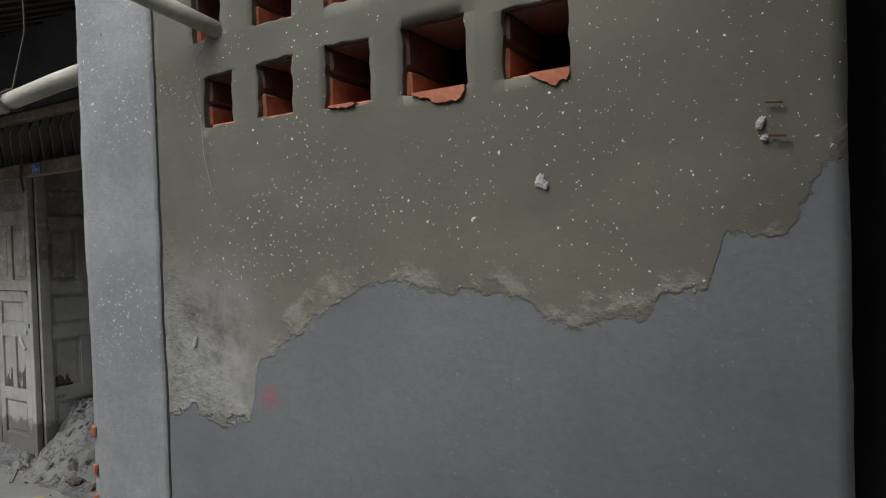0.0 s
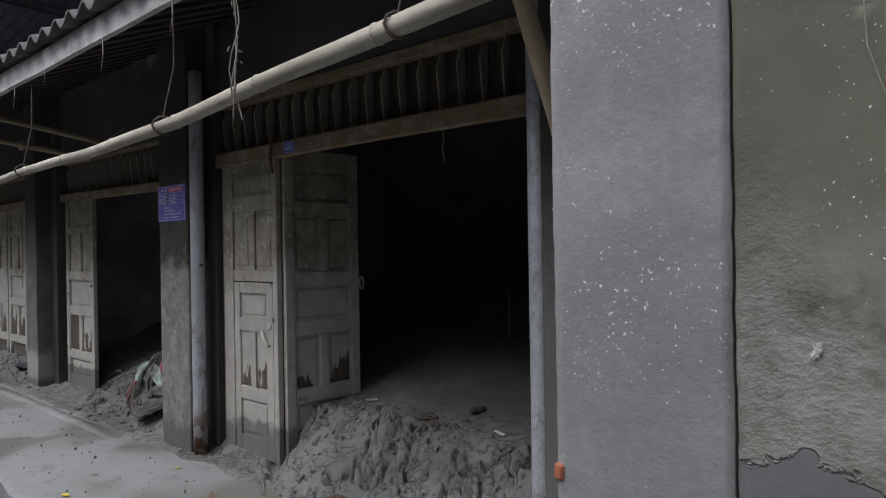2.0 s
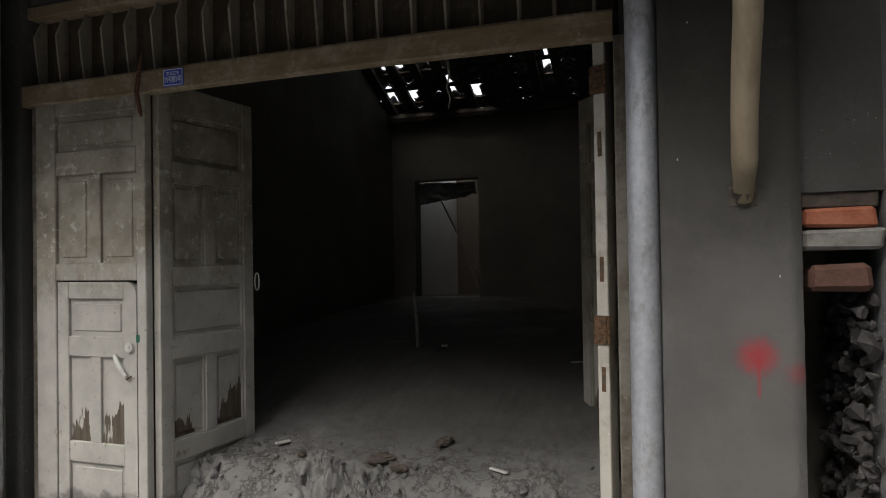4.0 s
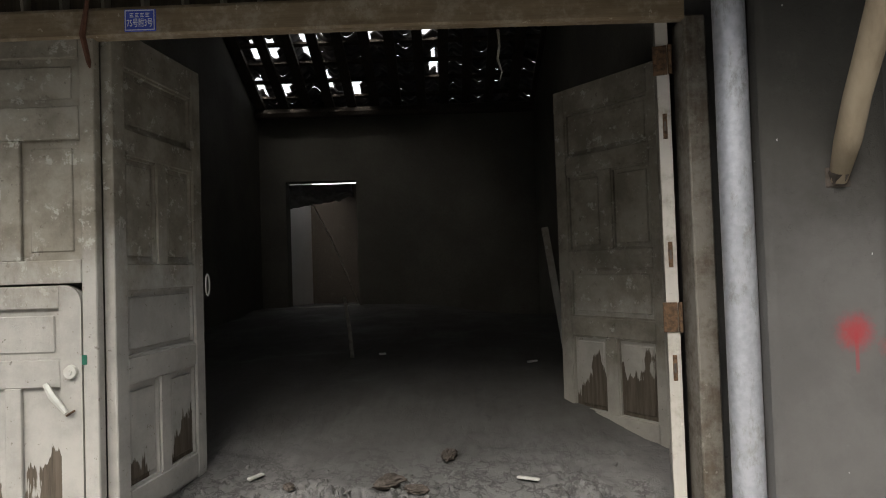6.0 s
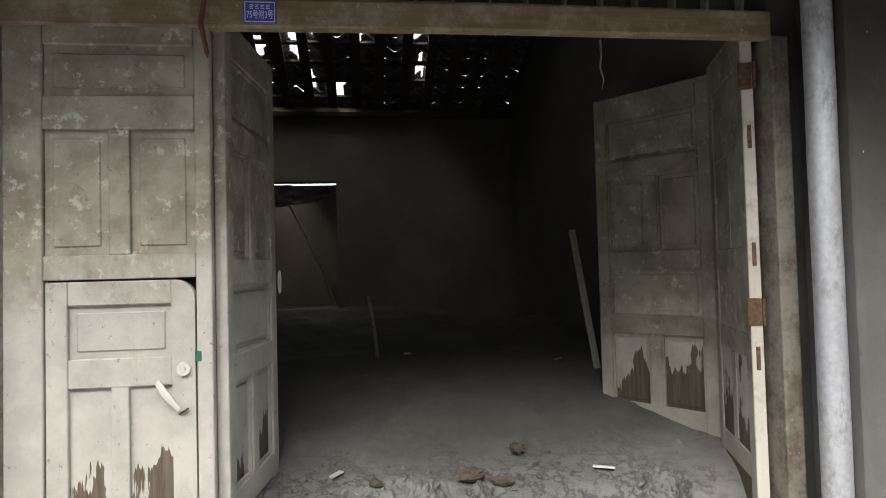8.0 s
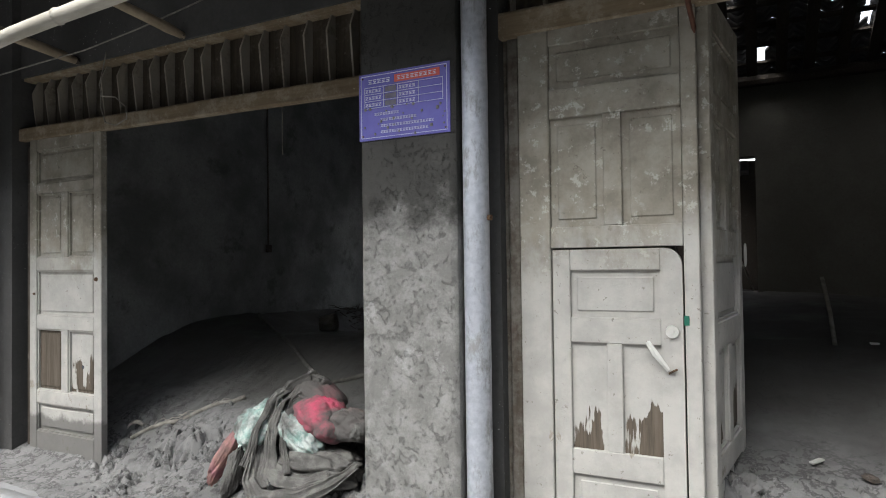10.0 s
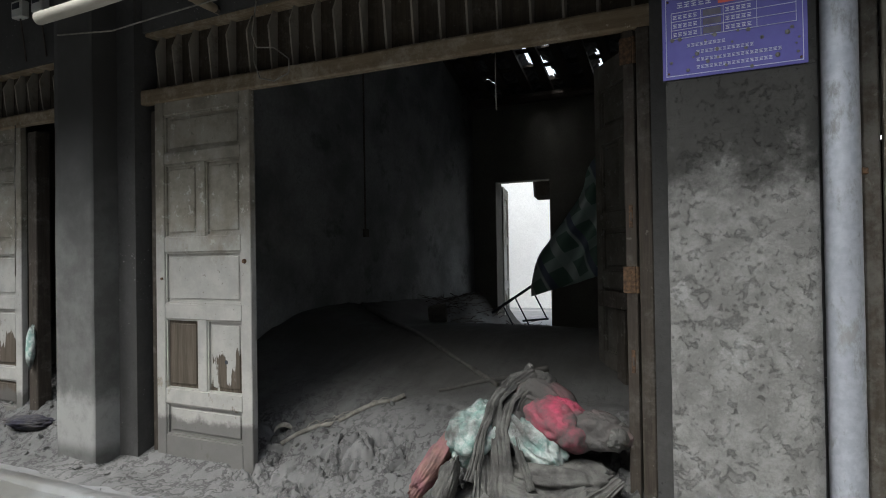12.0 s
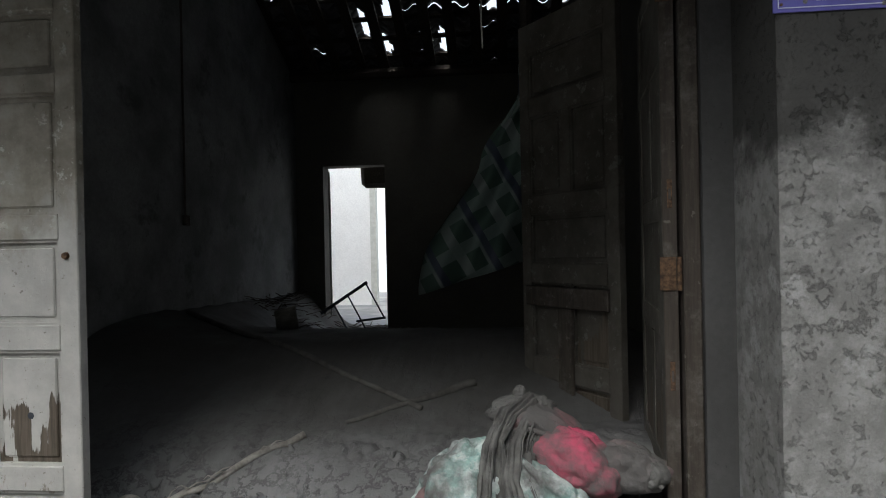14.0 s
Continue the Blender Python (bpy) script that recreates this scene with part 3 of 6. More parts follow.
def mud_z(x, y):
    """The height of the mud: thin before the doors, heaped over the sills, deep inside the rooms."""
    p = Vector((x, y, 0))
    if x > -5.22:
        h = 0.42 * smooth(2.66 - 0.14 * smooth(-4.12, -3.9, x), 3.12 + 0.10 * smooth(-4.0, -3.6, x), y) + 0.33 * smooth(3.1, 5.0, y) + 0.15 * smooth(5.0, 8.3, y)
        h -= 0.18 * smooth(-3.4, -1.7, x) * smooth(6.5, 8.3, y)
        edge = smooth(2.5, 2.7, y) * (1 - smooth(3.05, 3.5, y))
    elif x > -8.82:
        h = 0.36 * smooth(2.72, 3.6, y) + 0.30 * smooth(3.4, 4.8, y)
        h += 0.12 * smooth(-7.9, -8.7, x) * smooth(3.4, 4.2, y)
        h += 0.16 * smooth(-6.8, -6.0, x) * smooth(2.62, 2.85, y) * (1 - smooth(3.0, 3.8, y))
        h -= 0.45 * smooth(4.7, 8.2, y) * (1 - 0.8 * smooth(-8.2, -8.65, x))
        edge = smooth(2.55, 2.80, y) * (1 - smooth(3.1, 3.7, y)) * (0.35 + 0.65 * smooth(-7.9, -7.5, x))
    else:
        h = 0.40 * smooth(2.6, 3.3, y) + 0.25 * smooth(3.4, 4.8, y)
        edge = 0.6 * smooth(2.55, 2.85, y) * (1 - smooth(3.2, 3.9, y))
    rise = smooth(2.45, 2.7, y)
    h += 0.018 * rise * noise.fractal(p * 1.7, 0.9, 2.0, 4)
    if edge > 0.01:
        h += edge * broken_crust(p)
    h += (1 - edge) * rise * 0.010 * noise.fractal(p * 6, 0.8, 2.0, 4)
    rim = 1 - smooth(2.40, 2.56, y + 0.07 * noise.noise(p * 2.6) + 0.03 * noise.noise(p * 9))
    return h + 0.004 + 0.006 * noise.noise(p * 3) - 0.035 * rim


# ---- ground ----
structure(part("road", boxed(-40, 40, -40, 1.44, -0.5, -0.14), CONCRETE), "wet grey concrete lane, thinly coated with mud", "road")


def pavement():
    bm = bmesh.new()
    xs = [-14 + 0.025 * i for i in range(0, 840)]
    ys = [1.43, 1.46, 1.6, 1.8, 2.0, 2.2, 2.4, 2.6]
    g = []
    for x in xs:
        col = []
        for j, y in enumerate(ys):
            p = Vector((x, y, 0))
            yy = y + (0.06 * noise.noise(p * 2.2) + 0.018 * noise.noise(p * 9) + 0.005 * noise.noise(p * 29) + 0.10 * (smooth(-4.5, -4.38, x) - smooth(-4.2, -4.1, x)) if j < 2 else 0)
            z = -0.008 + 0.006 * noise.noise(p * 2.5) - (0.012 if j == 0 else 0)
            col.append(bm.verts.new((x, yy, z)))
        col.insert(0, bm.verts.new((x, col[0].co.y + 0.01, -0.16)))
        g.append(col)
    for a, b in zip(g, g[1:]):
        for j in range(len(a) - 1):
            bm.faces.new((a[j], b[j], b[j + 1], a[j + 1]))
    return structure(part("pavement", bm, CONCRETE), "wet concrete pavement with a chipped edge", "pavement")


pavement()


def kerb():
    bm = bmesh.new()
    prev = None
    for i in range(140):
        x = -12.2 + 6.6 * i / 139
        s = 0.012 * noise.noise(Vector((x * 3, 0, 2))) + 0.006 * noise.noise(Vector((x * 17, 0, 2)))
        h = (0.030 + 0.012 * noise.noise(Vector((x * 4, 3, 2)))) * (1 - smooth(-6.6, -5.7, x)) - 0.012
        q = [bm.verts.new(p) for p in ((x, 2.335 + s, -0.02), (x, 2.35 + s, h * 0.8), (x, 2.37 + s, h), (x, 2.43 + s, h * 0.9), (x, 2.45 + s, -0.02))]
        if prev:
            for k in range(4):
                bm.faces.new((prev[k], q[k], q[k + 1], prev[k + 1]))
        prev = q
    return structure(part("kerb", bm, CONCRETE, None, "", True), "low worn concrete edging along the shop fronts", "kerb")


kerb()


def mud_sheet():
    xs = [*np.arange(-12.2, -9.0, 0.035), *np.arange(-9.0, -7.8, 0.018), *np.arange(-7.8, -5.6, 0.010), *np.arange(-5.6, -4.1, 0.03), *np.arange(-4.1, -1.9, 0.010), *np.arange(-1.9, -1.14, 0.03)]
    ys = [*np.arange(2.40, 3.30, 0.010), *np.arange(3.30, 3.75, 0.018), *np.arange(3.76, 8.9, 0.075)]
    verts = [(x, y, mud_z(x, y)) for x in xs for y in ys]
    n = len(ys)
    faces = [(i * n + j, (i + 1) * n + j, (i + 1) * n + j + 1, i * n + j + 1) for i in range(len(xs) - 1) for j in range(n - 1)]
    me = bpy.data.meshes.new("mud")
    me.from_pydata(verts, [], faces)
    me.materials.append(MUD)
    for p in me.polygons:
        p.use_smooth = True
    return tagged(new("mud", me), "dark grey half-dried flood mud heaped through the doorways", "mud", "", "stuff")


mud_sheet()


# ---- walls ----
HOLES = [(-0.458, -0.334, 2.042, 2.197), (-0.223, -0.083, 2.038, 2.204), (0.041, 0.190, 2.035, 2.204), (0.299, 0.480, 2.031, 2.209), (0.579, 0.739, 2.031, 2.193)]
HOLES += [(-0.505, -0.376, 2.315, 2.49), (-0.237, -0.079, 2.314, 2.49), (0.045, 0.19, 2.31, 2.49), (0.30, 0.48, 2.31, 2.49), (0.58, 0.74, 2.31, 2.49)]
structure(wall("wall_pier", -1.145, -0.706, 1.50, 2.75, -0.2, 3.6, PIER, (), 0.03, 0.006), "grey cement-rendered pier with lime specks", "wall")
wall_panel = structure(wall("wall_panel", -0.7005, 1.252, 1.505, 1.745, -0.2, 3.6, PANEL, HOLES, 0.03, 0.005), "olive plastered wall with square vent holes, grey render below", "wall")
# unseen, added to keep light out of the vent holes
structure(part("wall_room_left", boxed(-1.145, -1.0, 2.75, 4.6, -0.2, 3.6), BROWN_GREY), "unseen plaster wall keeping light out behind the vent holes", "wall")
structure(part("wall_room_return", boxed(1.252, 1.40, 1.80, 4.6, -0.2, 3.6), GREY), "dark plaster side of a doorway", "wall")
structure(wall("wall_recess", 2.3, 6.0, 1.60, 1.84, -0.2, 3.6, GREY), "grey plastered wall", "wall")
structure(wall("wall_room_back", -1.0, 6.0, 4.6, 4.8, -0.2, 3.6, BROWN_GREY), "unseen plaster wall keeping light out behind the vent holes behind the vent holes", "wall")
# unseen ceiling and side wall, added to keep that room dark
structure(part("ceiling_room", boxed(-1.145, 6.0, 1.4, 4.8, 3.6, 3.75), GREY), "unseen ceiling keeping light out behind the vent holes", "ceiling")
structure(part("wall_room_side", boxed(5.8, 6.0, 1.84, 4.6, -0.2, 3.6), BROWN_GREY), "unseen plaster wall keeping light out behind the vent holes", "wall")

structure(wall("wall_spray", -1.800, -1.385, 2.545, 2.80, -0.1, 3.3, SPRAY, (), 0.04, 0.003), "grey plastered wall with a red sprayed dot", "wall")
structure(wall("wall_slit", -1.385, -1.145, 2.60, 2.80, 1.62, 3.3, GREY), "dark grey plaster above broken brickwork", "wall")
structure(wall("wall_slit_back", -1.45, -1.10, 3.30, 3.40, -0.1, 2.0, BROWN_GREY), "dark plaster deep in a gap", "wall")
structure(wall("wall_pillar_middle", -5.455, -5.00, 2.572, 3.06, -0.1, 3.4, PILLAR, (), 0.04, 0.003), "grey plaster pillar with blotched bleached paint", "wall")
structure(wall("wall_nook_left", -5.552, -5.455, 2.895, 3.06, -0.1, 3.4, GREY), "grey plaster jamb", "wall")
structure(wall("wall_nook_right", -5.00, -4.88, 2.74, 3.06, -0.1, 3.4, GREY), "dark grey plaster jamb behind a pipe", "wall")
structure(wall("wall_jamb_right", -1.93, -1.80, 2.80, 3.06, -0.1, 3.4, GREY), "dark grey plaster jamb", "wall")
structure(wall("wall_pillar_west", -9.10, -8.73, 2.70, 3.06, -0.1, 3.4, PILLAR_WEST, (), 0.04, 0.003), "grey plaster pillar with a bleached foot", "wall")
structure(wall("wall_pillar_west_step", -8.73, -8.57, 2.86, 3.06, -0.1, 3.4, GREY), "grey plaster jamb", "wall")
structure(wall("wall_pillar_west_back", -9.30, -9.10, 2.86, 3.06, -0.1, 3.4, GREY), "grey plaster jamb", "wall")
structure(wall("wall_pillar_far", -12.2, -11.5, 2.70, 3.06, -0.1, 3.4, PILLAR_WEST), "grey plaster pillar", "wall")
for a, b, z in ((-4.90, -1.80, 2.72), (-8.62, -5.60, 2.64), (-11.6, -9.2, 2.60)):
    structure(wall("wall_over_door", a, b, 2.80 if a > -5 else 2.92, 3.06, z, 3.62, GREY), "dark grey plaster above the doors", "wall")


def gable(name, x0, x1, material, label):
    bm = bmesh.new()
    prof = [(3.06, -0.1), (8.3, -0.1), (8.3, roof_z(8.3) - 0.12), (RIDGE_Y, roof_z(RIDGE_Y) - 0.12), (3.06, roof_z(3.06) - 0.12)]
    a, b = [[bm.verts.new((x, y, z)) for y, z in prof] for x in (x0, x1)]
    bm.faces.new(a), bm.faces.new(b[::-1])
    for i in range(5):
        j = (i + 1) % 5
        bm.faces.new((a[i], a[j], b[j], b[i]))
    structure(part(name, bm, material), label, "wall")


gable("wall_side_east", -1.68, -1.45, BROWN_GREY, "dim plaster side wall")
gable("wall_party_middle", -5.35, -5.12, BROWN_GREY, "dim stained plaster party wall")
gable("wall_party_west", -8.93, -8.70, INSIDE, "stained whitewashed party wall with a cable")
gable("wall_side_far", -12.2, -12.0, BROWN_GREY, "dim plaster side wall")
structure(wall("wall_back", -12.2, -1.45, 8.30, 8.52, -0.1, 3.40, BROWN_GREY, [(-4.80, -3.92, 0.55, 2.468), (-8.36, -7.60, 0.0, 2.225)]), "dark brown-grey back wall with two doorways", "wall")

# the yard behind
structure(part("yard_floor", boxed(-13.5, 0, 8.5, 16, -0.4, 0.15), CONCRETE), "muddy yard", "floor")
structure(part("wall_yard_white", boxed(-13.5, -8.67, 12.5, 12.7, 0, 3.1), WHITEWASH), "bright whitewashed yard wall", "wall")
structure(part("wall_yard_end", boxed(-13.5, -1, 16.0, 16.2, 0, 3.2), WHITEWASH), "bright whitewashed wall across the yard", "wall")
structure(part("wall_yard_post", boxed(-8.67, -8.56, 12.42, 12.6, 0, 3.1), PALE), "pale plaster corner post", "wall")
structure(part("trim_broken_beam", boxed(-8.05, -7.4, 8.9, 9.1, 2.02, 2.6, 0.05, 0.03), DARK_WOOD), "dark broken beam end over the back door", "trim")
structure(part("wall_store_left", boxed(-5.30, -5.15, 8.52, 11.6, 0, 3.2), WHITEWASH), "whitewashed wall of a back store", "wall")
# dark timber colour on these two walls stands in for the store's shade
structure(part("wall_store_right", boxed(-3.2, -3.05, 8.52, 11.6, 0, 3.2), DARK_WOOD), "back store wall, coloured dark to stand in for shade", "wall")
structure(part("wall_store_end", boxed(-5.15, -3.2, 11.45, 11.6, 0, 2.85), DARK_WOOD), "back store wall, coloured dark to stand in for shade", "wall")
# unseen ceiling, its gap sized to light only the left wall
structure(part("ceiling_store", boxed(-4.97, -3.05, 8.55, 11.6, 3.2, 3.3), DARK_WOOD), "unseen back store ceiling, added to hold back light", "ceiling")

# ---- the roof: rafters, battens and tiles, many fallen ----
def missing(x, y):
    """Which tiles have fallen: ragged gaps, most above the first shop."""
    p = Vector((x, y, 0))
    x += 0.05 * noise.noise(p * 9)
    y += 0.07 * noise.noise(p * 7 + Vector((4, 0, 0)))
    k = math.sin(math.floor(x / 0.14) * 127.1 + math.floor(y / 0.27) * 311.7) * 43758.5453
    k -= math.floor(k)
    if -5.05 < x < -2.85 and 6.75 < y < 8.1:
        if y < 7.29:
            return k < (0.42 if x < -3.8 else 0.26)
        if y < 7.56:
            return k < (0.28 if x < -3.85 else 0.03)
        return k < (0.26 if x < -4.1 and y > 7.83 else 0.06 if x < -4.4 else 0.02)
    if -8.2 < x < -5.4 and 7.1 < y < 8.12:
        return k < (0.22 if y < 7.6 else 0.12)
    return 6.0 < y < 8.1 and x < -5.5 and k < 0.02


def slope_band(bm, x0, x1, ya, yb, lift, depth, wide=None):
    """A timber that follows the roof between two places."""
    a = [(x0, ya), (x1, ya), (x1, yb), (x0, yb)]
    lo = [bm.verts.new((x, y, roof_z(y) + lift - depth)) for x, y in a]
    hi = [bm.verts.new((x, y, roof_z(y) + lift)) for x, y in a]
    bm.faces.new(lo[::-1]), bm.faces.new(hi)
    for i in range(4):
        bm.faces.new((lo[i], lo[(i + 1) % 4], hi[(i + 1) % 4], hi[i]))


def roof():
    rnd = random.Random(4)
    bm = bmesh.new()
    for i in range(-43, -4):
        x = i * 0.28 + rnd.uniform(-0.015, 0.015)
        slope_band(bm, x - 0.055, x + 0.055, 1.64, RIDGE_Y, -0.05, 0.06)
        slope_band(bm, x - 0.055, x + 0.055, RIDGE_Y + 0.001, 8.95, -0.05, 0.06)
    for y in (3.0, 4.2, RIDGE_Y - 0.05, 6.7, 8.2):
        tube(bm, [(-12.1 + 0.9 * k, y, roof_z(y) - 0.17) for k in range(13)], 0.065, 8)
    for j in range(23, 33):
        y = j * 0.27
        slope_band(bm, -12.1, -1.3, y - 0.02, y + 0.02, -0.03, 0.025)
    structure(part("ceiling_timbers", bm, DARK_WOOD), "dark rafters, purlins and battens, bare where tiles fell", "ceiling")
    bm = bmesh.new()
    xs = [-12.2 + 0.028 * i for i in range(int(11.0 / 0.028))]
    for yrange in ((1.50, RIDGE_Y), (RIDGE_Y, 8.95)):
        n = round((yrange[1] - yrange[0]) / (0.27 if yrange[0] < 2 else 0.09))
        for r in range(n):
            ya, yb = (yrange[0] + (yrange[1] - yrange[0]) * k / n for k in (r, r + 1))
            prev = None
            for x in xs:
                w = 0.034 * math.sin(x * 2 * math.pi / 0.21) + 0.012 * noise.noise(Vector((x * 2, r * 3.0, 0)))
                tilt = 0.022 if yrange[0] < 2 else -0.010
                pair = [bm.verts.new((x, y, roof_z(y) + w + 0.02 + k)) for y, k in ((ya, max(0, tilt)), (yb, max(0, -tilt)))]
                if prev and not missing(x, (ya + yb) / 2):
                    bm.faces.new((prev[0], pair[0], pair[1], prev[1]))
                prev = pair
    bmesh.ops.delete(bm, geom=[v for v in bm.verts if not v.link_faces], context="VERTS")
    ob = structure(part("roof_tiles", bm, TILE, None, "", True), "grey wavy clay tiles, with holes to the sky", "roof")
    mod = ob.modifiers.new("thickness", "SOLIDIFY")
    mod.thickness = 0.016


roof()


def fascia():
    bm = bmesh.new()
    prev = None
    for i in range(45):
        x = -12.2 + 11.04 * i / 44
        z = 2.80 + 0.018 * (x + 5) / 3 + 0.012 * noise.noise(Vector((x * 1.5, 0, 0)))
        q = [bm.verts.new(p) for p in ((x, 1.585, z), (x, 1.62, z), (x, 1.62, z + 0.135), (x, 1.585, z + 0.135))]
        if prev:
            for k in range(4):
                bm.faces.new((prev[k], q[k], q[(k + 1) % 4], prev[(k + 1) % 4]))
        else:
            bm.faces.new(q)
        prev = q
    bm.faces.new(prev[::-1])
    structure(part("trim_fascia", bm, PAINT), "weathered whitish eaves board", "trim")


fascia()

# ---- across the lane: added light blockers, and the sheet-metal canopy further down ----
# plain walls and a roof added to block sky light
structure(part("wall_opposite", boxed(-30, 9, -3.8, -3.6, -0.2, 5.7), GREY), "added plain grey wall across the lane, blocking low sky light", "wall")
structure(part("wall_lane_far", boxed(-24.2, -24, -3.6, 12, -0.2, 5.0), GREY), "added plain grey wall blocking light at the lane's far end", "wall")
structure(part("wall_lane_end", boxed(7.8, 8.0, -3.6, 1.6, -0.2, 3.6), GREY), "added plain grey wall closing the lane against light", "wall")
structure(part("roof_lane_end", boxed(0.9, 8.0, -3.6, 1.4, 3.6, 3.7), TILE), "unseen low roof, added to darken the lane's end", "roof")


def canopy():
    top = thing("canopy", "blue-grey corrugated metal canopy on dark steel posts", "canopy", (-17, 9.6, -0.14))
    bm = bmesh.new()
    prev = None
    for i in range(180):
        y = -9.4 + i * 0.05
        w = 0.025 * math.sin(i * math.pi / 2)
        q = [bm.verts.new((x, y, z + w)) for x, z in ((-5.0, 5.2), (8.6, 6.6))]
        if prev:
            bm.faces.new((prev[0], q[0], q[1], prev[1]))
        prev = q
    sheet = part("sheet", bm, SHEET, top)
    sheet.modifiers.new("thickness", "SOLIDIFY").thickness = 0.004
    for x in (-4.6, -1.6, 1.4, 4.2):
        z = 5.2 + (x + 5) / 9.5 - 0.04
        part("purlin", boxed(x - 0.05, x + 0.05, -9.4, -0.6, z - 0.12, z), STEEL, top)
        for y in (-9.2, -1.0):
            part("post", boxed(x - 0.07, x + 0.07, y - 0.07, y + 0.07, 0, z - 0.1), STEEL, top)
    for y in (-8.0, -5.0, -2.0):
        part("beam", boxed(-4.9, 4.4, y - 0.04, y + 0.04, 4.9, 5.0), STEEL, top)
    return top


canopy()


# ---- doors ----
PALE_LEAF, PALE_PANEL, BROWN = LEAF_WOOD, PANEL_WOOD, (BROWN_LEAF_WOOD, BROWN_PANEL_WOOD)
DARK = (DARK_LEAF_WOOD, DARK_PANEL_WOOD)


def leaf(name, label, w, h, rows, at, turn, t=0.045, stile=0.075, woods=None, states=None):
    """A panelled door leaf. Its front looks to -y; rows: (bottom, top, number of panels) from the floor up."""
    top = thing(name, label, "door", at, turn, "panelled shop door leaves")
    LEAF_WOOD, PANEL_WOOD = woods or (PALE_LEAF, PALE_PANEL)
    part("stile", boxed(0, stile, 0, t, 0, h, 0.004), LEAF_WOOD, top)
    part("stile", boxed(w - stile, w, 0, t, 0, h, 0.004), LEAF_WOOD, top)
    edges = [0.0] + [v for r in rows for v in r[:2]] + [h]
    x0, x1 = stile + 0.0015, w - stile - 0.0015
    for a, b in zip(edges[::2], edges[1::2]):
        part("rail", boxed(x0, x1, 0.001, t - 0.001, a, b, 0.003), LEAF_WOOD, top)
    for row, (a, b, n) in enumerate(rows):
        m = 0.07
        pw = (x1 - x0 - m * (n - 1)) / n
        for k in range(n):
            p0 = x0 + k * (pw + m)
            bm = boxed(p0, p0 + pw, 0.024, t - 0.006, a, b)
            inset = min(0.028, pw * 0.16)
            box(bm, p0 + inset, p0 + pw - inset, 0.017, 0.026, a + inset, b - inset, 0.006)
            part("panel", bm, (states or {}).get((row, k), PANEL_WOOD), top)
            bead = bmesh.new()
            for q in ((p0, p0 + 0.010, a, b), (p0 + pw - 0.010, p0 + pw, a, b), (p0 + 0.010, p0 + pw - 0.010, b - 0.010, b), (p0 + 0.010, p0 + pw - 0.010, a, a + 0.010)):
                box(bead, q[0], q[1], 0.010, 0.025, q[2], q[3])
            part("bead", bead, LEAF_WOOD, top)
            if k < n - 1:
                part("mullion", boxed(p0 + pw, p0 + pw + m, 0.002, t - 0.002, a, b, 0.003), LEAF_WOOD, top)
    return top


ROWS_A = [(0.16, 0.35, 1), (0.44, 0.86, 2), (0.95, 1.26, 1), (1.35, 1.79, 2), (1.86, 2.09, 1)]


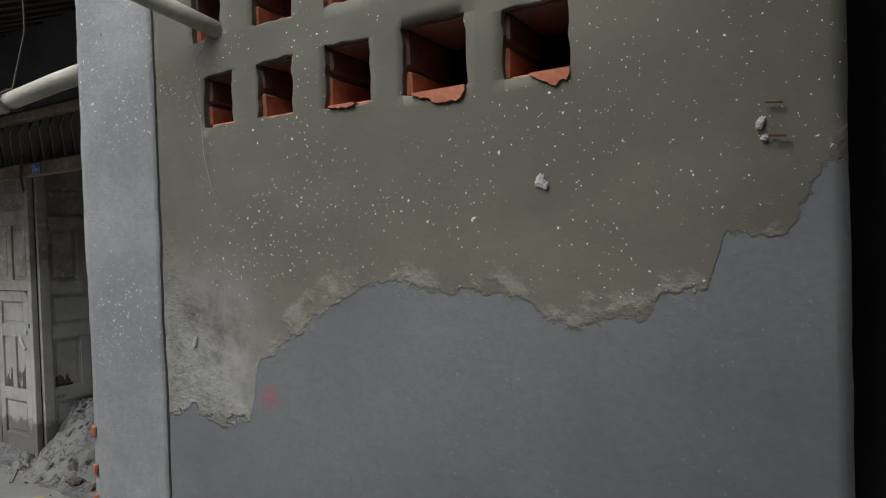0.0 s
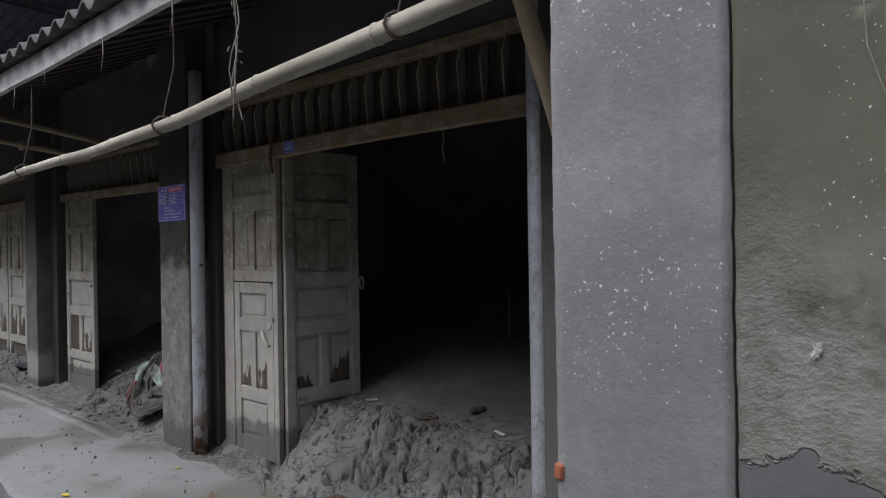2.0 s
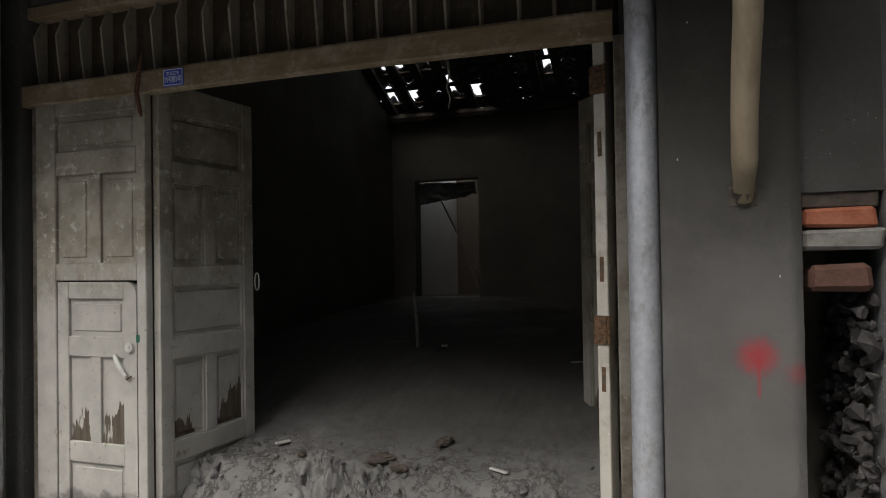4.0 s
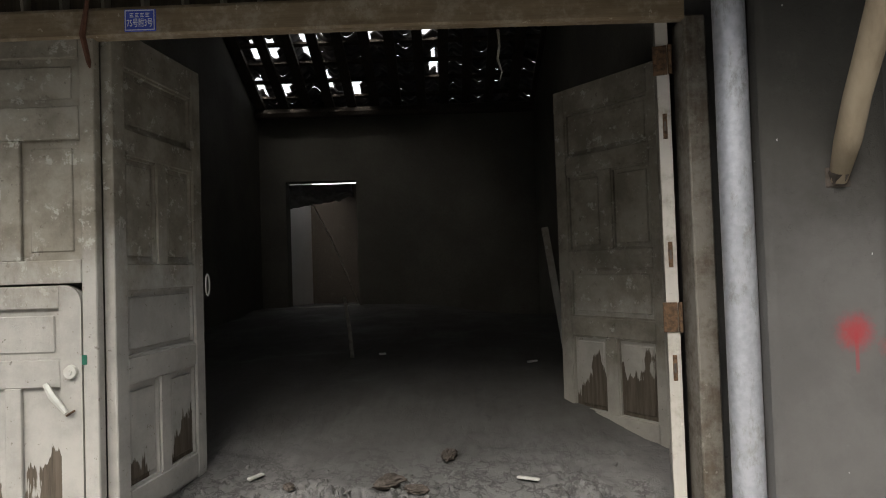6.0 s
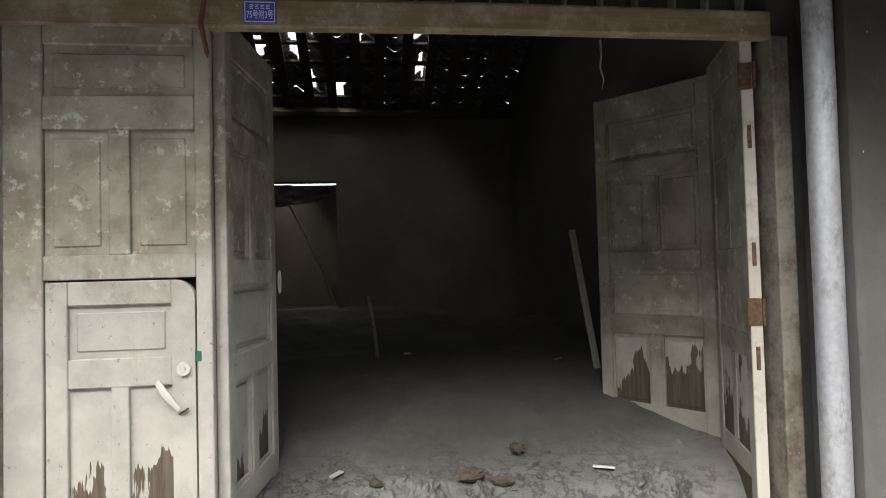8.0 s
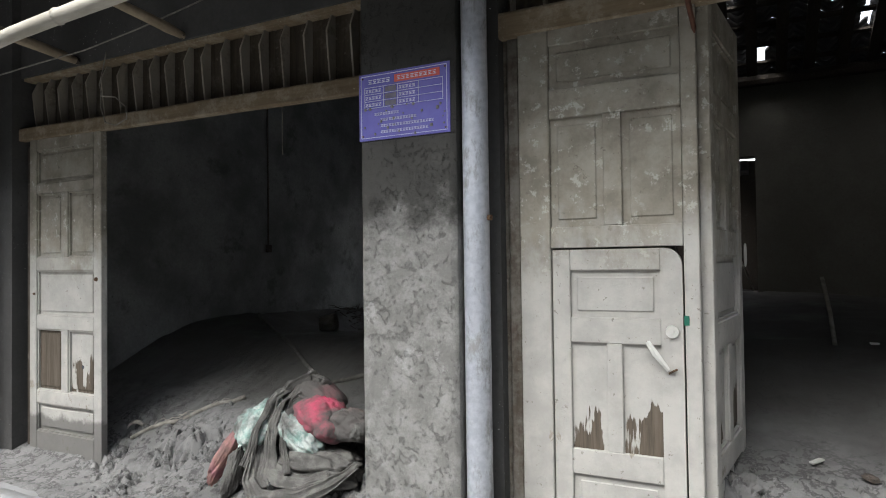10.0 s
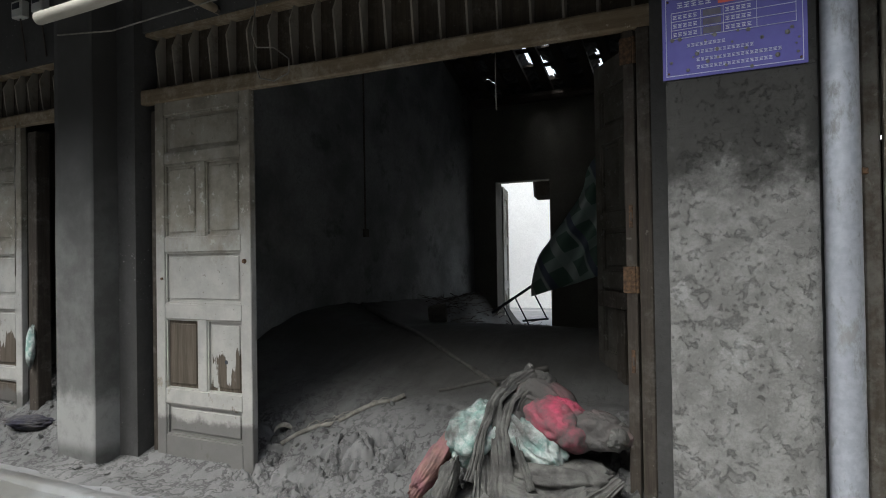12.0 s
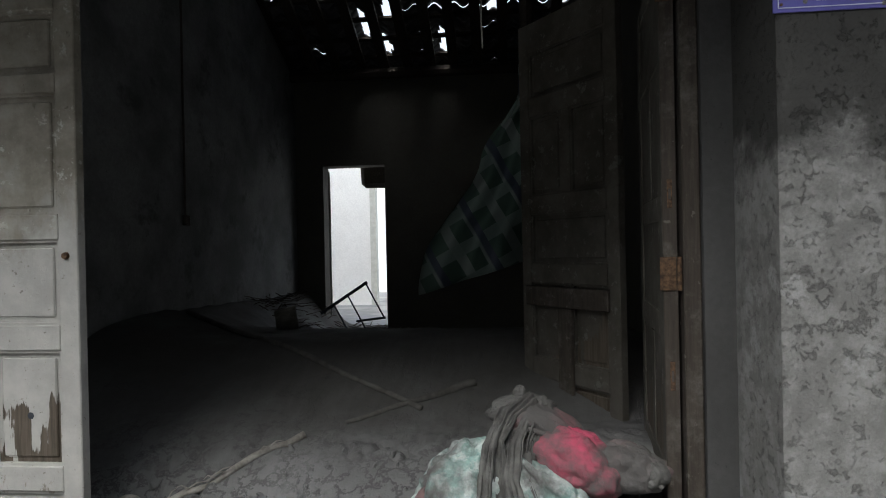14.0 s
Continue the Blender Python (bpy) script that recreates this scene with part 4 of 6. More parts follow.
def wicket_leaf():
    """The closed leaf with a small door cut into it, round at one upper corner."""
    top = thing("shop_door_leaf", "closed mud-caked panelled door leaf with a small wicket door", "door", (-4.80, 2.755, 0.02), 0, "panelled shop door leaves")
    w, h, t = 0.69, 2.26, 0.045
    part("stile", boxed(0, 0.128, 0, t, 0, h, 0.004), LEAF_WOOD, top)
    part("stile", boxed(w - 0.055, w, 0, t, 0, h, 0.004), LEAF_WOOD, top)
    part("rail", boxed(0.1295, w - 0.0565, 0.001, t, 1.325, 1.41, 0.003), LEAF_WOOD, top)
    part("rail", boxed(0.1295, w - 0.0565, 0.001, t, 1.85, 1.97, 0.003), LEAF_WOOD, top)
    part("rail", boxed(0.1295, w - 0.0565, 0.001, t, 2.15, h, 0.003), LEAF_WOOD, top)
    for a, b, p, q in ((1.41, 1.85, 0.13, 0.345), (1.41, 1.85, 0.415, 0.632), (1.97, 2.15, 0.13, 0.632)):
        bm = boxed(p, q, 0.017, t - 0.01, a, b)
        box(bm, p + 0.03, q - 0.03, 0.011, 0.02, a + 0.03, b - 0.03, 0.004)
        part("panel", bm, PANEL_WOOD, top)
    part("mullion", boxed(0.345, 0.415, 0.001, t, 1.41, 1.85, 0.003), LEAF_WOOD, top)
    small = part("wicket_door", boxed(0.134, 0.205, 0.004, 0.04, 0.02, 1.318, 0.003), LEAF_WOOD, top)
    bm = bmesh.new()
    # right stile with a rounded upper corner
    pts = [(0.550, 0.02), (0.628, 0.02), (0.628, 1.25)] + [(0.563 + 0.065 * math.cos(a * math.pi / 12), 1.25 + 0.068 * math.sin(a * math.pi / 12)) for a in range(1, 7)] + [(0.550, 1.318)]
    f, b = [[bm.verts.new((x, y, z)) for x, z in pts] for y in (0.004, 0.04)]
    bm.faces.new(f), bm.faces.new(b[::-1])
    for i in range(len(pts)):
        j = (i + 1) % len(pts)
        bm.faces.new((f[i], b[i], b[j], f[j]))
    part("stile", bm, LEAF_WOOD, small)
    for a, b in ((0.02, 0.16), (0.43, 0.53), (0.95, 1.05), (1.235, 1.318)):
        part("rail", boxed(0.2055, 0.5495, 0.005, 0.039, a, b, 0.003), LEAF_WOOD, small)
    part("mullion", boxed(0.345, 0.405, 0.005, 0.039, 0.53, 0.95, 0.003), LEAF_WOOD, small)
    for p, q, a, b in ((0.2055, 0.5495, 0.16, 0.43), (0.2055, 0.345, 0.53, 0.95), (0.405, 0.5495, 0.53, 0.95), (0.2055, 0.5495, 1.05, 1.235)):
        bm = boxed(p, q, 0.020, 0.034, a, b)
        if b - a < 0.4:
            box(bm, p + 0.025, q - 0.025, 0.014, 0.022, a + 0.025, b - 0.025, 0.004)
        part("panel", bm, LEAF_WOOD if a < 0.2 else PANEL_WOOD, small)
    bm = bmesh.new()
    tube(bm, [(0.59, 0.006, 1.005), (0.59, -0.008, 1.005)], [0.026, 0.023], 16)
    tube(bm, [(0.59, -0.008, 1.005), (0.59, -0.013, 1.005)], [0.009, 0.008], 10)
    part("lock", bm, PALE, small, "round pale lock rosette")
    bm = bmesh.new()
    tube(bm, [(0.50, -0.004, 0.965), (0.53, -0.010, 0.92), (0.575, -0.008, 0.862)], [0.010, 0.014, 0.008], 6)
    part("tag", bm, PALE, small, "torn white plastic strip")
    tube_bm = tube(bmesh.new(), [(0.575, -0.006, 0.85), (0.605, -0.006, 0.868)], 0.004, 5)
    part("latch", tube_bm, RUST, small)
    part("sticker", boxed(0.632, 0.650, -0.003, 0.001, 1.03, 1.065), plain("green_scrap", (0.02, 0.12, 0.08), (0.03, 0.2, 0.13)), top, "green scrap of paper")
    return top


wicket_leaf()
ROWS_B = [(0.20, 0.42, 1), (0.52, 0.92, 2), (1.02, 1.28, 1), (1.38, 1.80, 2), (1.90, 2.14, 1)]
left_open = leaf("shop_door_leaf", "mud-caked panelled door leaf standing open into a shop", 0.64, 2.28, ROWS_B, (-4.068, 2.80, 0.03), 82.5, states={(0, 0): LEAF_WOOD, (1, 0): LOW_PANEL, (1, 1): LOW_PANEL})
bm = bmesh.new()
loop = [(0.655 + 0.018 * math.cos(a), -0.012, 1.28 + 0.05 * math.sin(a)) for a in [k * math.pi / 6 for k in range(13)]]
tube(bm, loop, 0.004, 6, False)
part("handle", bm, PALE, left_open, "pale metal pull ring")


def meeting_edge(parent, h, hinges, slots, wood_edge, t=0.045):
    """The pale worn edge of a leaf that faces the street, with rusty hinges and lock slots."""
    part("edge_strip", boxed(-0.010, -0.001, 0.0, t, 0.0, h, 0.002, 0.001), wood_edge, parent, "worn meeting edge")
    for z in hinges:
        bm = boxed(-0.0165, -0.0105, 0.006, t + 0.012, z, z + 0.11, 0.001)
        tube(bm, [(-0.017, -0.004, z), (-0.017, -0.004, z + 0.11)], 0.008, 8)
        for k in (0.025, 0.085):
            tube(bm, [(-0.0205, 0.028, z + k), (-0.016, 0.028, z + k)], 0.006, 8)
        part("hinge", bm, RUST, parent, "rusty iron hinge")
    for z in slots:
        bm = boxed(-0.0125, -0.0095, 0.014, 0.030, z, z + 0.095, 0.001)
        part("lock_plate", bm, RUST, parent)
        # dark strip on the plate, in place of the slot's shade
        part("lock_slot", boxed(-0.0138, -0.0122, 0.018, 0.026, z + 0.03, z + 0.065), TWIG, parent, "dark strip standing in for a keyhole slot")


right_first = leaf("shop_door_leaf", "narrow panelled door leaf folded back against the wall", 0.60, 2.30, ROWS_B, (-1.985, 2.825, 0.03), 72.0, woods=BROWN)
meeting_edge(right_first, 2.24, (1.06, 2.02), (0.88, 1.30, 1.78), EDGE_WOOD)
right_second = leaf("shop_door_leaf", "dusty panelled door leaf with mud runs, standing open", 0.70, 2.28, ROWS_B, (-2.205, 4.04, 0.04), -54.5, woods=BROWN)
grey_leaf = leaf("shop_door_leaf", "closed pale grey panelled door leaf, its foot in mud", 0.765, 2.19, ROWS_A, (-8.475, 2.925, 0.015), 0, states={(0, 0): LEAF_WOOD, (1, 0): BARE_PANEL, (1, 1): LOW_PANEL})
# dark disc on the panel, in place of a hole's shade
part("hole", tube(bmesh.new(), [(0.557, 0.016, 0.62), (0.557, 0.030, 0.62)], [0.013, 0.010], 7), STEEL, grey_leaf, "small dark disc standing in for a hole")
part("knob", tube(bmesh.new(), [(0.72, 0.0, 1.20), (0.72, -0.012, 1.20)], [0.014, 0.011], 9), RUST, grey_leaf, "rusty lock boss")
part("nail", tube(bmesh.new(), [(0.055, 0.0, 1.10), (0.055, -0.008, 1.10)], 0.008, 7), RUST, grey_leaf)
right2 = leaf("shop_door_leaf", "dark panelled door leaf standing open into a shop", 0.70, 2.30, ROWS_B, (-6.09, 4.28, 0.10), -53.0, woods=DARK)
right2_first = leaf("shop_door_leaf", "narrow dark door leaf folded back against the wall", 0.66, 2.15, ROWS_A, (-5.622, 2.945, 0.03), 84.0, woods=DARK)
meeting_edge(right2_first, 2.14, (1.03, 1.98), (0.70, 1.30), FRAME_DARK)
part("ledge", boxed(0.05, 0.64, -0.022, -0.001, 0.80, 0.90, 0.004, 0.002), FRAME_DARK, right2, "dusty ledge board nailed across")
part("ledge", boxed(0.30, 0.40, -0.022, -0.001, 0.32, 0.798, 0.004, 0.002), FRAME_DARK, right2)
leaf("shop_door_leaf", "closed mud-caked panelled door leaf", 0.72, 2.19, ROWS_A, (-10.60, 2.94, 0.03), 0)
leaf("shop_door_leaf", "closed mud-caked panelled door leaf", 0.72, 2.19, ROWS_A, (-11.36, 2.94, 0.03), 0)


def doorway(name, label, x0, x1, y, z0, z1, z2, fins, sag=0.0):
    """A wooden door frame: lintel, posts and a transom of bent upright slats."""
    top = thing(name, label, "door frame", ((x0 + x1) / 2, y, 0.0), 0, "shop door frames", "structure")
    w = (x1 - x0) / 2
    bm = bmesh.new()
    n = 14
    prev = None
    for i in range(n + 1):
        x = -w + 2 * w * i / n
        s = 0.008 * noise.noise(Vector((x * 1.2 + x0, 4.4, 0))) - sag * (x + w) / (2 * w)
        q = [bm.verts.new(p) for p in ((x, -0.035, z0 + s + 0.008), (x, -0.028, z0 + s), (x, 0.012, z0 + s), (x, 0.014, z0 + 0.055 + s), (x, 0.09, z0 + 0.055 + s), (x, 0.09, z1 + s), (x, -0.028, z1 + s), (x, -0.035, z1 - 0.012 + s))]
        if prev:
            for k in range(8):
                bm.faces.new((prev[k], q[k], q[(k + 1) % 8], prev[(k + 1) % 8]))
        else:
            bm.faces.new(q)
        prev = q
    bm.faces.new(prev[::-1])
    part("lintel", bm, BEAM_WOOD, top)
    part("transom_board", boxed(-w, w, 0.085, 0.11, z1 - sag - 0.01, z2), BACKING, top)
    part("transom_head", boxed(-w, w, 0.0, 0.12, z2, z2 + 0.06, 0.004), BEAM_WOOD, top)
    for i in range(fins):
        x = -w + 2 * w * (i + 0.5) / fins + random.uniform(-0.008, 0.008)
        b = bmesh.new()
        foot = z1 - 0.003 - sag * (x + w) / (2 * w)
        prof = [(0.04, foot), (0.082, foot), (0.082, z2 - 0.001), (0.050, z2 - 0.001), (0.008, z1 + 0.72 * (z2 - z1)), (0.022, z1 + 0.35 * (z2 - z1))]
        f, g = [[b.verts.new((x + k + random.uniform(-0.002, 0.002), yy, z)) for yy, z in prof] for k in (-0.005, 0.005)]
        b.faces.new(f[::-1]), b.faces.new(g)
        for k in range(6):
            b.faces.new((f[k], f[(k + 1) % 6], g[(k + 1) % 6], g[k]))
        part("slat", b, SLAT_WOOD, top)
    return top


f1 = doorway("door_frame_1", "dusty brown timber shop door frame with a slatted transom", -4.92, -1.95, 2.78, 2.236, 2.345, 2.70, 20)
f2 = doorway("door_frame_2", "dusty brown timber shop door frame with a slatted transom", -8.57, -5.552, 2.94, 2.190, 2.280, 2.62, 20, 0.04)
f3 = doorway("door_frame_3", "dusty timber shop door frame with a slatted transom", -11.5, -9.15, 2.94, 2.190, 2.275, 2.59, 16)
for f, posts in ((f1, ((-4.885, -4.862, 0.02), (-4.858, -4.806, 0.0), (-1.950, -1.872, -0.03))), (f2, ((-8.565, -8.535, 0.03), (-8.530, -8.482, 0.0), (-5.610, -5.554, -0.03))), (f3, ((-9.80, -9.70, 0.0),))):
    cx, cy = f.location.x, f.location.y
    for a, b, dy in posts:
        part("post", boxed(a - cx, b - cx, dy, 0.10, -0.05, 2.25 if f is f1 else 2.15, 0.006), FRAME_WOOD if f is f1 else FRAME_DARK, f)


# ---- pipes, poles ----
def downpipe(x, y, label):
    top = thing("downpipe", label, "pipe", (x, y, 0.0), 0, "galvanized downpipes")
    bm = bmesh.new()
    tube(bm, [(0.004 * noise.noise(Vector((k, x, 0))), 0, -0.02 + 0.25 * k) for k in range(13)], 0.053, 20)
    part("pipe", bm, ZINC, top, "", True)
    for z in (1.46,):
        b = bmesh.new()
        box(b, 0.045, 0.07, -0.012, 0.004, z, z + 0.022, 0.003)
        tube(b, [(0.06, -0.018, z + 0.011), (0.06, 0.0, z + 0.011)], 0.008, 8)
        part("clamp", b, RUST, top)
    return top


downpipe(-4.935, 2.613, "galvanized downpipe with a rusty foot beside a plaster pillar")
downpipe(-1.853, 2.613, "mottled galvanized downpipe beside a grey wall")


def bamboo():
    top = thing("bamboo_pole", "long pale bamboo pole slung under the eaves", "pole", (-4.2, 1.56, 2.15))
    pts = []
    for i in range(28):
        x = -7.35 + 6.19 * i / 27
        z = 2.155 + 0.22 * smooth(-4.6, -0.2, x) - 0.10 * smooth(-5.2, -7.2, x) + 0.010 * noise.noise(Vector((x * 1.4, 7, 0)))
        pts.append((x + 4.2, 0.008 * noise.noise(Vector((x * 2, 0, 0))), z - 2.15))
    bm = tube(bmesh.new(), pts, [0.022 + 0.017 * i / 27 for i in range(28)], 12)
    pole = part("culm", bm, BAMBOO, top, "", True)
    for i in range(3, 26, 3):
        a, b = Vector(pts[i]), Vector(pts[i + 1])
        d = (b - a).normalized()
        part("node", tube(bmesh.new(), [a - d * 0.006, a, a + d * 0.006], [0.0225 + 0.017 * i / 27, 0.026 + 0.017 * i / 27, 0.0225 + 0.017 * i / 27], 12), BAMBOO, pole)
    for x in (-5.35, -3.35, -1.75):
        z = 0.005 + 0.22 * smooth(-4.6, -0.2, x)
        b = tube(bmesh.new(), [(x + 4.2 + 0.02 * math.cos(a), 0.045 * math.cos(a), z + 0.045 * math.sin(a)) for a in [k * math.pi / 5 for k in range(11)]], 0.006, 5, False)
        tube(b, [(x + 4.2, 0.0, z + 0.04), (x + 4.22, 0.05, z + 0.3), (x + 4.2, 0.06, z + 0.62)], 0.004, 5)
        part("tie", b, TWIG, top, "dark twisted tie")


bamboo()


def strut(foot, head, label, r=0.045):
    """A peeled pole that props the eaves, its foot trimmed and let into the wall."""
    foot, head = Vector(foot), Vector(head)
    top = thing("eaves_strut", label, "pole", foot, 0, "eaves struts")
    d = head - foot
    pts, rad = [], []
    for k in range(12):
        f = k / 11
        pts.append(d * f + Vector((0.012 * noise.noise(foot + d * f * 3), 0.01 * noise.noise(foot * 2 + d * f * 4), 0)))
        rad.append(r * (0.62 if k == 0 else 0.92 + 0.1 * noise.noise(foot + Vector((f * 5, 0, 0)))))
    part("pole", tube(bmesh.new(), pts, rad, 10), POLE_WOOD, top, "", True)
    part("cut_end", tube(bmesh.new(), [d * -0.004, d * 0.022], [r * 0.60, r * 0.80], 6), TWIG, top, "dark trimmed end")


strut((-1.55, 2.55, 1.60), (-1.588, 1.80, 2.95), "peeled brown timber strut let into a grey wall")
# thin dark plate, painted shade of the gap round the foot
structure(part("trim_strut_niche", boxed(-1.592, -1.508, 2.5405, 2.55, 1.578, 1.645, 0.004), TWIG), "dark plate standing in for the shade round a strut's foot", "trim")
strut((-7.93, 2.93, 2.66), (-8.05, 1.70, 2.82), "pale short timber strut under the eaves", 0.035)
strut((-6.95, 2.93, 2.66), (-7.05, 1.70, 2.84), "dark short timber strut under the eaves", 0.032)
stub = thing("pole_stub", "pale pole end stuck into the plaster wall", "pole", (-0.39, 1.50, 2.335))
part("pole", tube(bmesh.new(), [(0.01, 0.03, -0.01), (-0.08, -0.08, 0.05), (-0.22, -0.24, 0.14), (-0.55, -0.60, 0.34), (-0.9, -1.0, 0.58)], [0.026, 0.028, 0.03, 0.033, 0.035], 12), BAMBOO, stub, "", True)

# ---- broken brickwork in the gap beside the sprayed wall ----
gap = thing("broken_brickwork", "broken red bricks and mortar bridging a narrow dark gap", "bricks", (-1.265, 2.66, 1.34))
part("brick", boxed(-0.108, 0.094, -0.085, 0.03, 0.168, 0.226, 0.010, 0.006), BRICK, gap)
part("mortar_bed", boxed(-0.112, 0.112, -0.09, 0.04, 0.098, 0.164, 0.010, 0.006), MORTAR, gap)
part("brick", boxed(-0.092, 0.085, -0.06, 0.05, -0.035, 0.050, 0.016, 0.010), BRICK_DIM, gap, "brick coloured dark for the gap's shade")
part("mortar_bed", boxed(-0.112, 0.112, -0.05, 0.10, 0.232, 0.285, 0.006, 0.004), TWIG, gap, "dark crumbled mortar")


def rubble(name, label, n, spot, size, material, seed, kind="stuff"):
    """Many small broken lumps in one mesh."""
    rnd = random.Random(seed)
    bm = bmesh.new()
    for _ in range(n):
        p = spot(rnd)
        s = rnd.uniform(*size) * (1 if rnd.random() < 0.8 else 1.7)
        m = Matrix.Translation(p) @ Euler([rnd.uniform(0, 6.3) for _ in range(3)]).to_matrix().to_4x4() @ Matrix.Diagonal((s, s * rnd.uniform(0.5, 0.9), s * rnd.uniform(0.35, 0.7), 1))
        vs = bmesh.ops.create_icosphere(bm, subdivisions=1, radius=1, matrix=m)["verts"]
        for v in vs:
            v.co += Vector([rnd.uniform(-0.22, 0.22) * s for _ in range(3)])
    return tagged(part(name, bm, material), label, name.replace("_", " "), "", kind)


rubble("rubble", "crumbling stones and mortar lining a dark gap", 420, lambda r: Vector((r.uniform(-1.19, -1.14) - 0.02 * r.random(), r.uniform(2.64, 3.2), r.uniform(0.02, 1.32))), (0.012, 0.034), OLD_STONE, 3)


def on_mud(x, y, up=0.0):
    return Vector((x, y, mud_z(x, y) + up))


def clod_spot(r):
    while True:
        x, y = r.uniform(-11.0, -2.0), r.uniform(2.50, 3.5)
        shop = any(a < x < b for a, b in ((-4.02, -2.02), (-7.68, -5.75), (-10.6, -9.2)))
        if shop and r.random() < (1.0 if 2.62 < y < 3.25 else 0.25) or y < 2.7 and r.random() < 0.12:
            return on_mud(x, y, -0.004)


rubble("mud_clods", "loose lumps of dark grey mud", 1100, clod_spot, (0.007, 0.024), MUD, 5)
rubble("grit", "scattered crumbs of mud on the pavement", 240, lambda r: Vector((r.uniform(-10, -1.3), r.uniform(1.5, 2.5), -0.002)), (0.003, 0.010), MUD, 6)

# ---- the notice board and the house number ----
def notice():
    w, h = 0.44, 0.29
    top = thing("notice_board", "purple-blue printed notice board with a red banner on a pillar", "sign", (-5.463, 2.5700, 1.824))
    part("board", boxed(0, w, -0.006, 0, 0, h, 0.001), SIGN_BLUE, top)

    def bars(name, rects, material, y=-0.0085, label=""):
        bm = bmesh.new()
        for x, z, a, b in rects:
            box(bm, x, x + a, y, -0.0055, z, z + b)
        part(name, bm, material, top, label)
    b = 0.0022
    bars("border", [(0.012, 0.010, w - 0.024, b), (0.012, h - 0.012, w - 0.024, b), (0.012, 0.0122, b, h - 0.0242), (w - 0.012 - b, 0.0122, b, h - 0.0242)], SIGN_WHITE)
    part("banner", boxed(0.18, 0.395, -0.0080, -0.0055, h - 0.052, h - 0.020), SIGN_RED, top, "red banner with pale lettering")
    rnd = random.Random(8)

    def glyphs(x, z, n, s, gap=0.25):
        out = []
        for k in range(n):
            x0 = x + k * s * (1 + gap)
            out += [(x0, z, s, s * 0.16), (x0 + s * 0.1, z + s * 0.45, s * 0.8, s * 0.14), (x0, z + s * 0.84, s, s * 0.16), (x0 + s * rnd.uniform(0.2, 0.6), z + s * 0.1601, s * 0.16, s * 0.289)]
        return out
    bars("lettering", glyphs(0.195, h - 0.044, 9, 0.016, 0.32), SIGN_WHITE, -0.0095)
    bars("lettering", glyphs(0.050, h - 0.046, 5, 0.018, 0.25), SIGN_WHITE)
    rows = [h - 0.062 - 0.030 * k for k in range(4)]
    bars("table_lines", [(0.03, z, w - 0.06, b * 0.7) for z in rows] + [(x, rows[3] + b, b * 0.7, rows[0] - rows[3] - b) for x in (0.03, 0.125, 0.195, 0.295, w - 0.03 - b)], SIGN_WHITE)
    for z in rows[1:]:
        bars("lettering", glyphs(0.036, z + 0.009, 5, 0.0125, 0.3), SIGN_WHITE)
        bars("lettering", glyphs(0.202, z + 0.009, 5, 0.0125, 0.3), SIGN_WHITE)
        part("smudge", boxed(0.132, 0.188, -0.0075, -0.0055, z + 0.005, z + 0.026), SIGN_DARK, top, "muddy smudge")
    for k, (x, n) in enumerate(((0.08, 9), (0.11, 13), (0.11, 19), (0.11, 17))):
        bars("lettering", glyphs(x, 0.105 - 0.026 * k, n, 0.0105, 0.3), SIGN_WHITE)
    for _ in range(26):
        x, z, s = rnd.uniform(0.02, w - 0.02), rnd.uniform(0.01, 0.14), rnd.uniform(0.003, 0.009)
        part("mud_spot", tube(bmesh.new(), [(x, -0.0065, z), (x, -0.0105, z)], [s, s * 0.6], 7), MORTAR, top)
    for x in (0.02, w - 0.02):
        for z in (0.02, h - 0.02):
            part("nail", tube(bmesh.new(), [(x, -0.006, z), (x, -0.010, z)], 0.004, 8), RUST, top)


notice()


def house_number():
    top = thing("house_number_plate", "small blue enamel house number plate with white lettering", "sign", (-3.985, 2.744, 2.250))
    w, h = 0.115, 0.082
    part("plate", boxed(0, w, -0.005, 0, 0, h, 0.003), PLATE_BLUE, top)
    bm = bmesh.new()
    for x, z, a, b in ((0.004, 0.004, w - 0.008, 0.003), (0.004, h - 0.007, w - 0.008, 0.003), (0.004, 0.007, 0.003, h - 0.014), (w - 0.007, 0.007, 0.003, h - 0.014)):
        box(bm, x, x + a, -0.0065, -0.004, z, z + b)
    part("border", bm, SIGN_WHITE, top)
    bm = bmesh.new()
    for k in range(4):
        x = 0.022 + k * 0.019
        for dz, a in ((0.0, 0.013), (0.006, 0.010), (0.012, 0.013)):
            box(bm, x, x + a, -0.0065, -0.004, 0.052 + dz, 0.0545 + dz)
    part("lettering", bm, SIGN_WHITE, top)
    cu = bpy.data.curves.new("number", "FONT")
    cu.body, cu.size, cu.extrude = "75号附3号", 0.034, 0.001
    cu.align_x, cu.align_y = "CENTER", "CENTER"
    cu.materials.append(SIGN_WHITE)
    ob = new("number", cu)
    ob.parent = top
    ob.matrix_basis = pose(w / 2, -0.0062, 0.029, 90, 0, 0) @ Matrix.Diagonal((0.62, 1, 1, 1))


house_number()
strip = thing("hanging_strip", "reddish brown strip of bark caught on the lintel", "debris", (-4.13, 2.74, 2.12))
part("bark", tube(bmesh.new(), [(0.02, 0.0, 0.30), (0.012, -0.012, 0.20), (0.0, -0.014, 0.12), (0.018, -0.008, 0.02), (0.02, -0.006, 0.0)], [0.006, 0.009, 0.011, 0.009, 0.003], 6), plain("red_bark", (0.10, 0.045, 0.03), (0.17, 0.08, 0.05), 30), strip)

